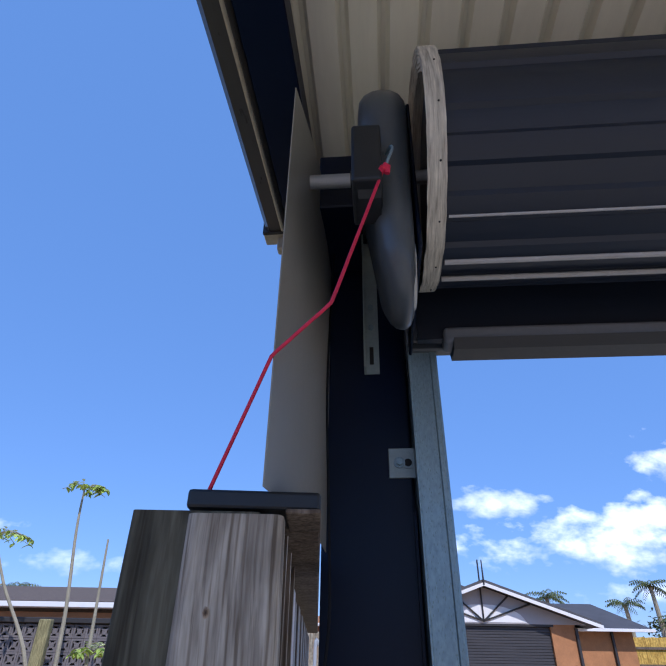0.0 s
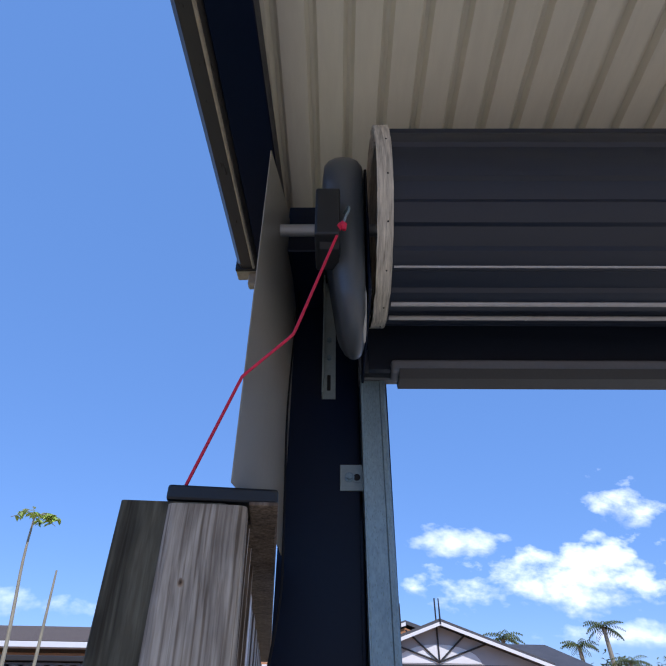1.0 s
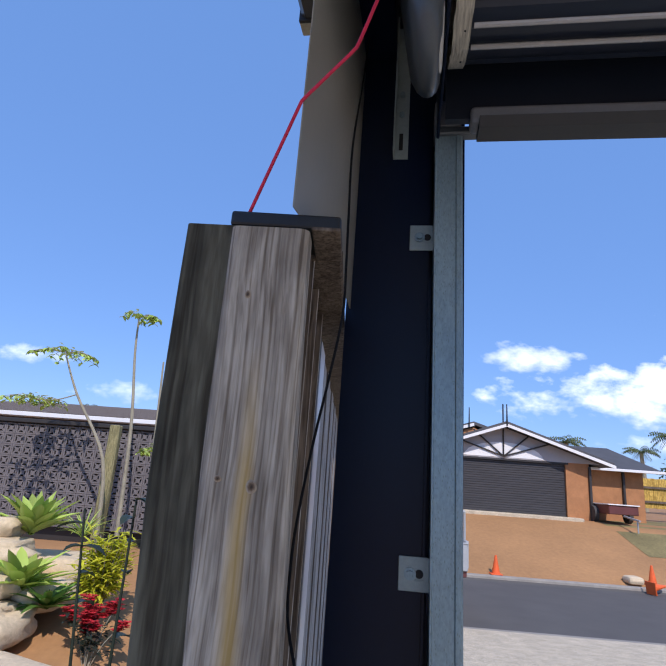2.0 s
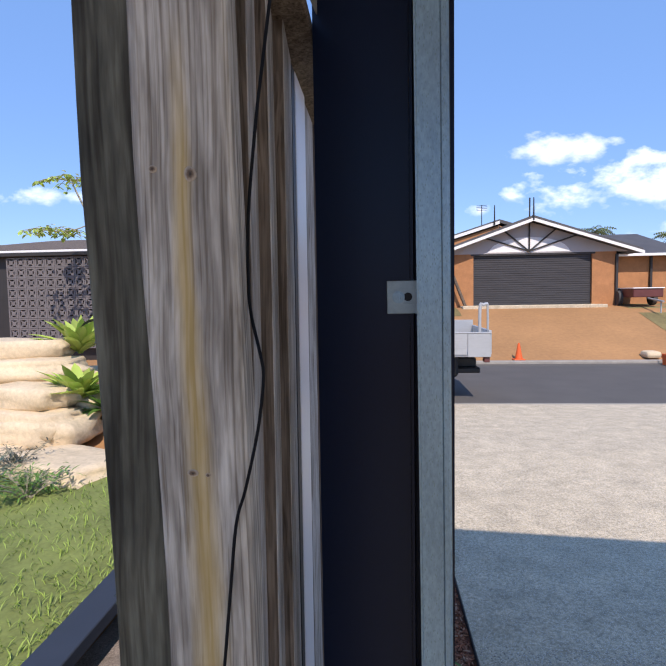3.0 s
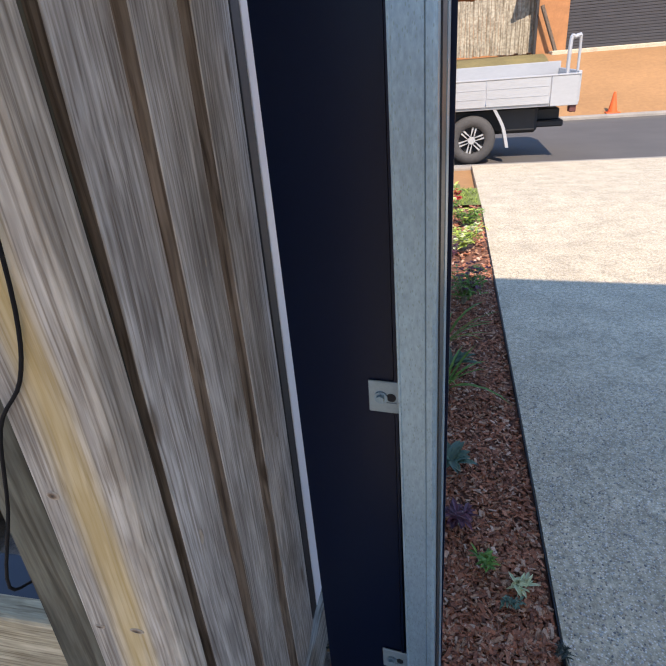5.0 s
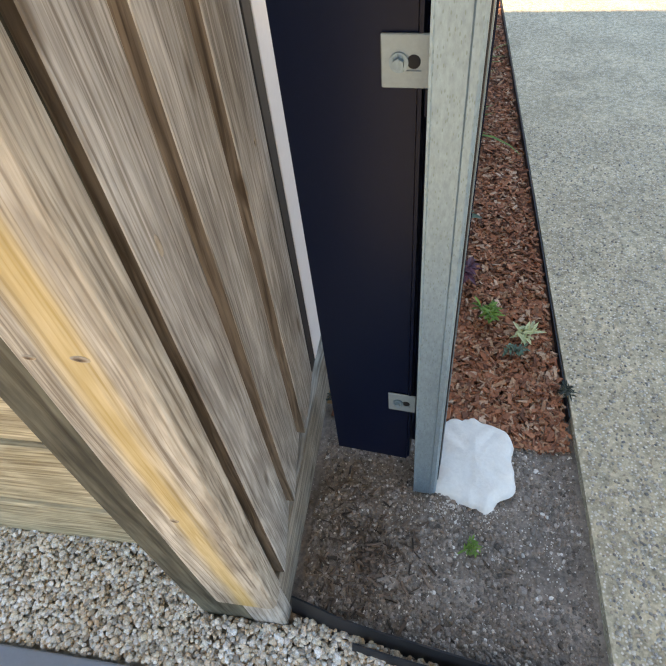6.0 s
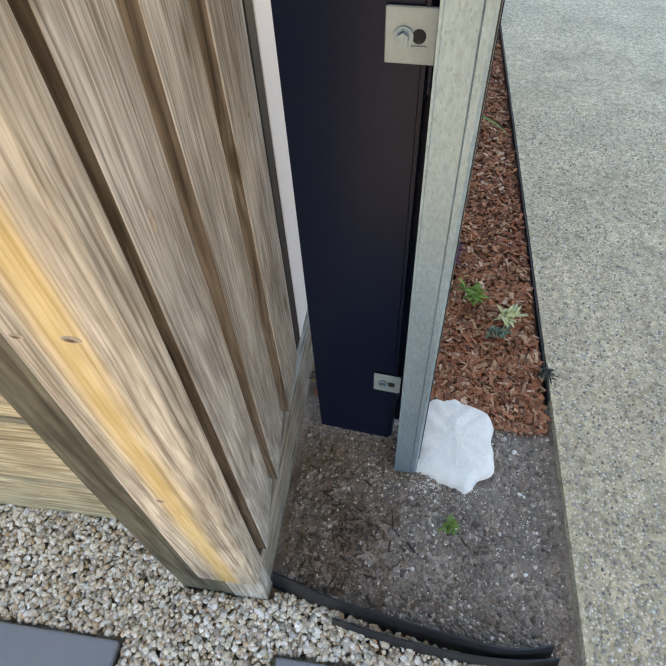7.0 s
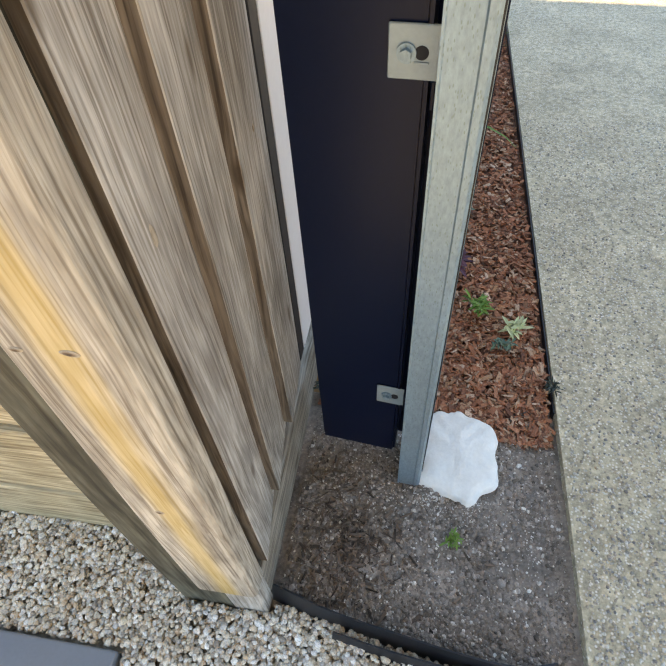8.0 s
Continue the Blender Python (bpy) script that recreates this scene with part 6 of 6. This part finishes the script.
# mudguard stays
for pts in ([(0.12, 0.46), (-0.02, 0.2), (-0.10, 0.02)], [(0.88, 0.46), (1.02, 0.2), (1.10, -0.12)]):
    bm = bmesh.new()
    line = smooth_line([(p[0], 0, p[1]) for p in pts], 5)
    rows2 = [[bm.verts.new((p.x + o, y, p.z)) for o, y in ((0, UY - 0.05), (0.05, UY - 0.05), (0.05, UY + 0.22), (0, UY + 0.22))] for p in line]
    for a, b in zip(rows2, rows2[1:]):
        for i in range(4):
            bm.faces.new((a[i], a[(i + 1) % 4], b[(i + 1) % 4], b[i]))
    bmesh.ops.recalc_face_normals(bm, faces=bm.faces[:])
    part("mudguard", bm, ALU, ute)
# cab
bm = bmesh.new()
extrude_profile(bm, [(-0.85, 0.25), (-0.85, 1.0), (-1.0, 1.5), (-2.0, 1.5), (-2.5, 1.0), (-3.35, 0.88), (-3.45, 0.3), (-2.95, 0.25), (-2.85, 0.42), (-2.55, 0.5), (-2.25, 0.42), (-2.15, 0.22)], "y", UY, UY + 1.62)
part("cab", bm, WHITE, ute)
bm = bmesh.new()
extrude_profile(bm, [(-0.98, 1.02), (-1.08, 1.42), (-1.97, 1.42), (-2.38, 1.02)], "y", UY - 0.006, UY - 0.002)
part("cab_window", bm, CHASSIS, ute)


# ---- cones ----
def cone():
    t = thing("traffic_cone", "orange plastic traffic cone on the street edge", "cone", "traffic cones")
    bm = bmesh.new()
    tube(bm, (0, 0, 0.03), (0, 0, 0.47), 0.105, 0.025, n=20)
    part("body", bm, ORANGE, t, smooth=False)
    part("base", bx(-0.15, 0.15, -0.15, 0.15, 0, 0.03, 0.01), ORANGE, t)
    return t


c0 = cone()
c0.matrix_world = Matrix.Translation((3.97, 14.45, -0.26))
copy_thing(c0, Matrix.Translation((7.95, 14.5, -0.22)))
c2 = copy_thing(c0, Matrix.Translation((7.55, 13.85, -0.21)) @ pose(0, 0, 0, 0, 84, 20))
solid("kerb_bag", bx(7.3, 7.7, 14.35, 14.8, -0.24, -0.05, 0.08, 2), SANDSTONE, "pale bag lying at the far kerb", "bag")
bm = bmesh.new()
tube(bm, (12.6, 16.5, 0.3), (12.2, 16.5, 1.75), 0.03, 0.02, n=6)
solid("marker_pole", bm, STEM, "thin leaning marker pole in the dirt", "pole")


# ---- far things ----
def palm(at, tall, r, seed):
    rnd = random.Random(seed)
    t = thing("palm_tree", "tall palm with a ragged green crown", "palm", "far palms", m=Matrix.Translation(at))
    bm = bmesh.new()
    line = smooth_line([(0, 0, 0), (0.1, 0, tall * 0.5), (0, 0, tall)], 6)
    pipe(bm, line, [0.2 - 0.08 * k / (len(line) - 1) for k in range(len(line))], 8)
    part("trunk", bm, STEM, t)
    bm = bmesh.new()
    for k in range(20):
        a = k * 2.399
        up = rnd.uniform(-0.1, 1.0)
        p, d = Vector((0, 0, tall)), Vector((math.cos(a), math.sin(a), up)).normalized()
        for s in range(9):
            q = p + d * r / 9
            side = d.cross(Vector((0, 0, 1))).normalized()
            for sg in (-1, 1):
                blade(bm, p, side * sg + d * 0.5 + Vector((0, 0, -0.5)), r * 0.26 * math.sin(0.5 + s * 0.28), r * 0.05, 0.5, n=2)
            p = q
            d = (d + Vector((0, 0, -0.17))).normalized()
    part("crown", bm, PALM_LEAF, t)


palm((23.3, 40, 1.3), 5.4, 1.6, 1)
palm((21.7, 41, 1.3), 4.3, 1.5, 2)
palm((24.0, 39, 1.3), 3.2, 1.5, 3)
palm((15.8, 40, 1.3), 4.6, 1.7, 4)
palm((-17.5, 34, 1.0), 4.2, 1.5, 5)
palm((-23.0, 34, 1.0), 4.0, 1.5, 6)


def far_tree(at, w, h, seed):
    rnd = random.Random(seed)
    t = thing("far_tree", "distant dull green leafy tree", "tree", "far trees", m=Matrix.Translation(at))
    bm = bmesh.new()
    tube(bm, (0, 0, 0), (0, 0, h * 0.5), 0.16, 0.08, n=8)
    for k in range(5):
        a = k * 1.26
        tube(bm, (0, 0, h * 0.4), (w * 0.3 * math.cos(a), w * 0.3 * math.sin(a), h * 0.75), 0.07, 0.03, n=6)
    part("trunk", bm, STEM, t)
    bm = bmesh.new()
    lobes = [Vector((rnd.uniform(-0.4, 0.4) * w, rnd.uniform(-0.4, 0.4) * w, h * rnd.uniform(0.5, 0.9))) for _ in range(8)]
    for _ in range(900):
        c = rnd.choice(lobes)
        p = c + Vector((rnd.gauss(0, w * 0.13), rnd.gauss(0, w * 0.13), rnd.gauss(0, h * 0.08)))
        a = rnd.uniform(0, 6.28)
        blade(bm, p, (math.cos(a), math.sin(a), rnd.uniform(-0.6, 0.6)), 0.35, 0.16, 0.4, n=2)
    part("crown", bm, PALM_LEAF, t)


for i, (x, y, w, h) in enumerate(((26, 42, 4, 3.6), (29, 44, 5, 3.4), (34, 44, 6, 4.4), (19, 46, 5, 3.2), (40, 46, 6, 4), (-20, 40, 5, 3.2), (-28, 42, 6, 3.4))):
    far_tree((x, y, 1.3), w, h, 70 + i)

lh = thing("neighbour_house", "low house with white eaves behind the garden wall", "house")
part("wall", bx(-13, -3.0, 14.3, 14.5, 0.4, 2.82, 0), BRICK, lh)
part("eave", bx(-13.4, -2.8, 13.9, 14.3, 2.90, 3.02, 0.01), WHITE, lh)
bm = bmesh.new()
v = [bm.verts.new(p) for p in ((-13.4, 13.9, 3.03), (-2.8, 13.9, 3.03), (-4.5, 18, 3.75), (-11.5, 18, 3.75), (-13.4, 22, 3.03), (-2.8, 22, 3.03))]
for f in ((0, 1, 2, 3), (1, 5, 2), (5, 4, 3, 2), (4, 0, 3)):
    bm.faces.new([v[i] for i in f])
bmesh.ops.recalc_face_normals(bm, faces=bm.faces[:])
part("roof", bm, EDGE_WOOD, lh, "brown roof")


# clouds: far soft-edged banks
def cloud_mat(name, seed, soft):
    m = bpy.data.materials.new(name)
    m.use_nodes = True
    n, l = m.node_tree.nodes, m.node_tree.links
    n.remove(n["Principled BSDF"])
    tc = n.new("ShaderNodeTexCoord")
    sep = n.new("ShaderNodeSeparateXYZ")
    l.new(tc.outputs["Generated"], sep.inputs[0])
    nz = n.new("ShaderNodeTexNoise")
    nz.inputs["Scale"].default_value = 0.035
    nz.inputs["Detail"].default_value = 9
    nz.inputs["Roughness"].default_value = 0.55
    mp = n.new("ShaderNodeVectorMath")
    mp.operation = "MULTIPLY_ADD"
    mp.inputs[1].default_value = (0.55, 0, 1)
    mp.inputs[2].default_value = (seed * 91.7, seed * 13.3, 0)
    l.new(tc.outputs["Object"], mp.inputs[0])
    l.new(mp.outputs[0], nz.inputs["Vector"])

    def mth(op, a, b=None):
        x = n.new("ShaderNodeMath")
        x.operation = op
        for i, q in enumerate((a, b)):
            if q is None:
                continue
            if isinstance(q, (int, float)):
                x.inputs[i].default_value = q
            else:
                l.new(q, x.inputs[i])
        return x.outputs[0]

    u = mth("MULTIPLY", mth("SUBTRACT", sep.outputs[0], 0.5), 2.0)
    w = mth("MULTIPLY", mth("SUBTRACT", sep.outputs[2], 0.42), 2.0)
    d = mth("SQRT", mth("ADD", mth("MULTIPLY", u, u), mth("MULTIPLY", w, w)))
    dens = mth("SUBTRACT", mth("ADD", mth("MULTIPLY", nz.outputs["Fac"], 2.0), -0.45), d)
    a = n.new("ShaderNodeMapRange")
    a.inputs[1].default_value, a.inputs[2].default_value = 0.0, soft
    l.new(dens, a.inputs[0])
    edge = mth("MULTIPLY", a.outputs[0], 1.0)
    # shaded underside
    sh = n.new("ShaderNodeMapRange")
    sh.inputs[1].default_value, sh.inputs[2].default_value = 0.15, 0.5
    l.new(mth("ADD", sep.outputs[2], mth("MULTIPLY", mth("SUBTRACT", nz.outputs["Fac"], 0.5), 0.8)), sh.inputs[0])
    cr = n.new("ShaderNodeMix")
    cr.data_type = "RGBA"
    cr.inputs[6].default_value, cr.inputs[7].default_value = (0.50, 0.55, 0.66, 1), (1.0, 1.0, 1.0, 1)
    l.new(sh.outputs[0], cr.inputs[0])
    em = n.new("ShaderNodeEmission")
    em.inputs[1].default_value = CLOUD_GLOW
    l.new(cr.outputs[2], em.inputs[0])
    tr = n.new("ShaderNodeBsdfTransparent")
    mix = n.new("ShaderNodeMixShader")
    l.new(edge, mix.inputs[0])
    l.new(tr.outputs[0], mix.inputs[1])
    l.new(em.outputs[0], mix.inputs[2])
    l.new(mix.outputs[0], n["Material Output"].inputs["Surface"])
    return m


CLOUD_GLOW = 0.8
for i, (x, z, w, h, soft) in enumerate(((430, 168, 620, 150, 0.75), (495, 200, 230, 150, 0.75), (270, 210, 240, 85, 1.0), (545, 285, 200, 140, 0.9), (196, 147, 75, 42, 0.9), (155, 128, 75, 36, 1.0), (79, 132, 60, 26, 1.0), (-530, 172, 260, 60, 1.2), (-355, 122, 320, 60, 1.2), (560, 95, 620, 60, 1.2), (720, 230, 300, 180, 0.9))):
    bm = bmesh.new()
    v = [bm.verts.new(p) for p in ((-w / 2, 0, -h / 2), (w / 2, 0, -h / 2), (w / 2, 0, h / 2), (-w / 2, 0, h / 2))]
    bm.faces.new(v)
    ob = solid("cloud", bm, cloud_mat("cloud_%d" % i, i + 1, soft), "soft white fair-weather cloud", "cloud", "clouds", "structure")
    ob.matrix_world = Matrix.Translation((x, 800 + 4 * i, z))
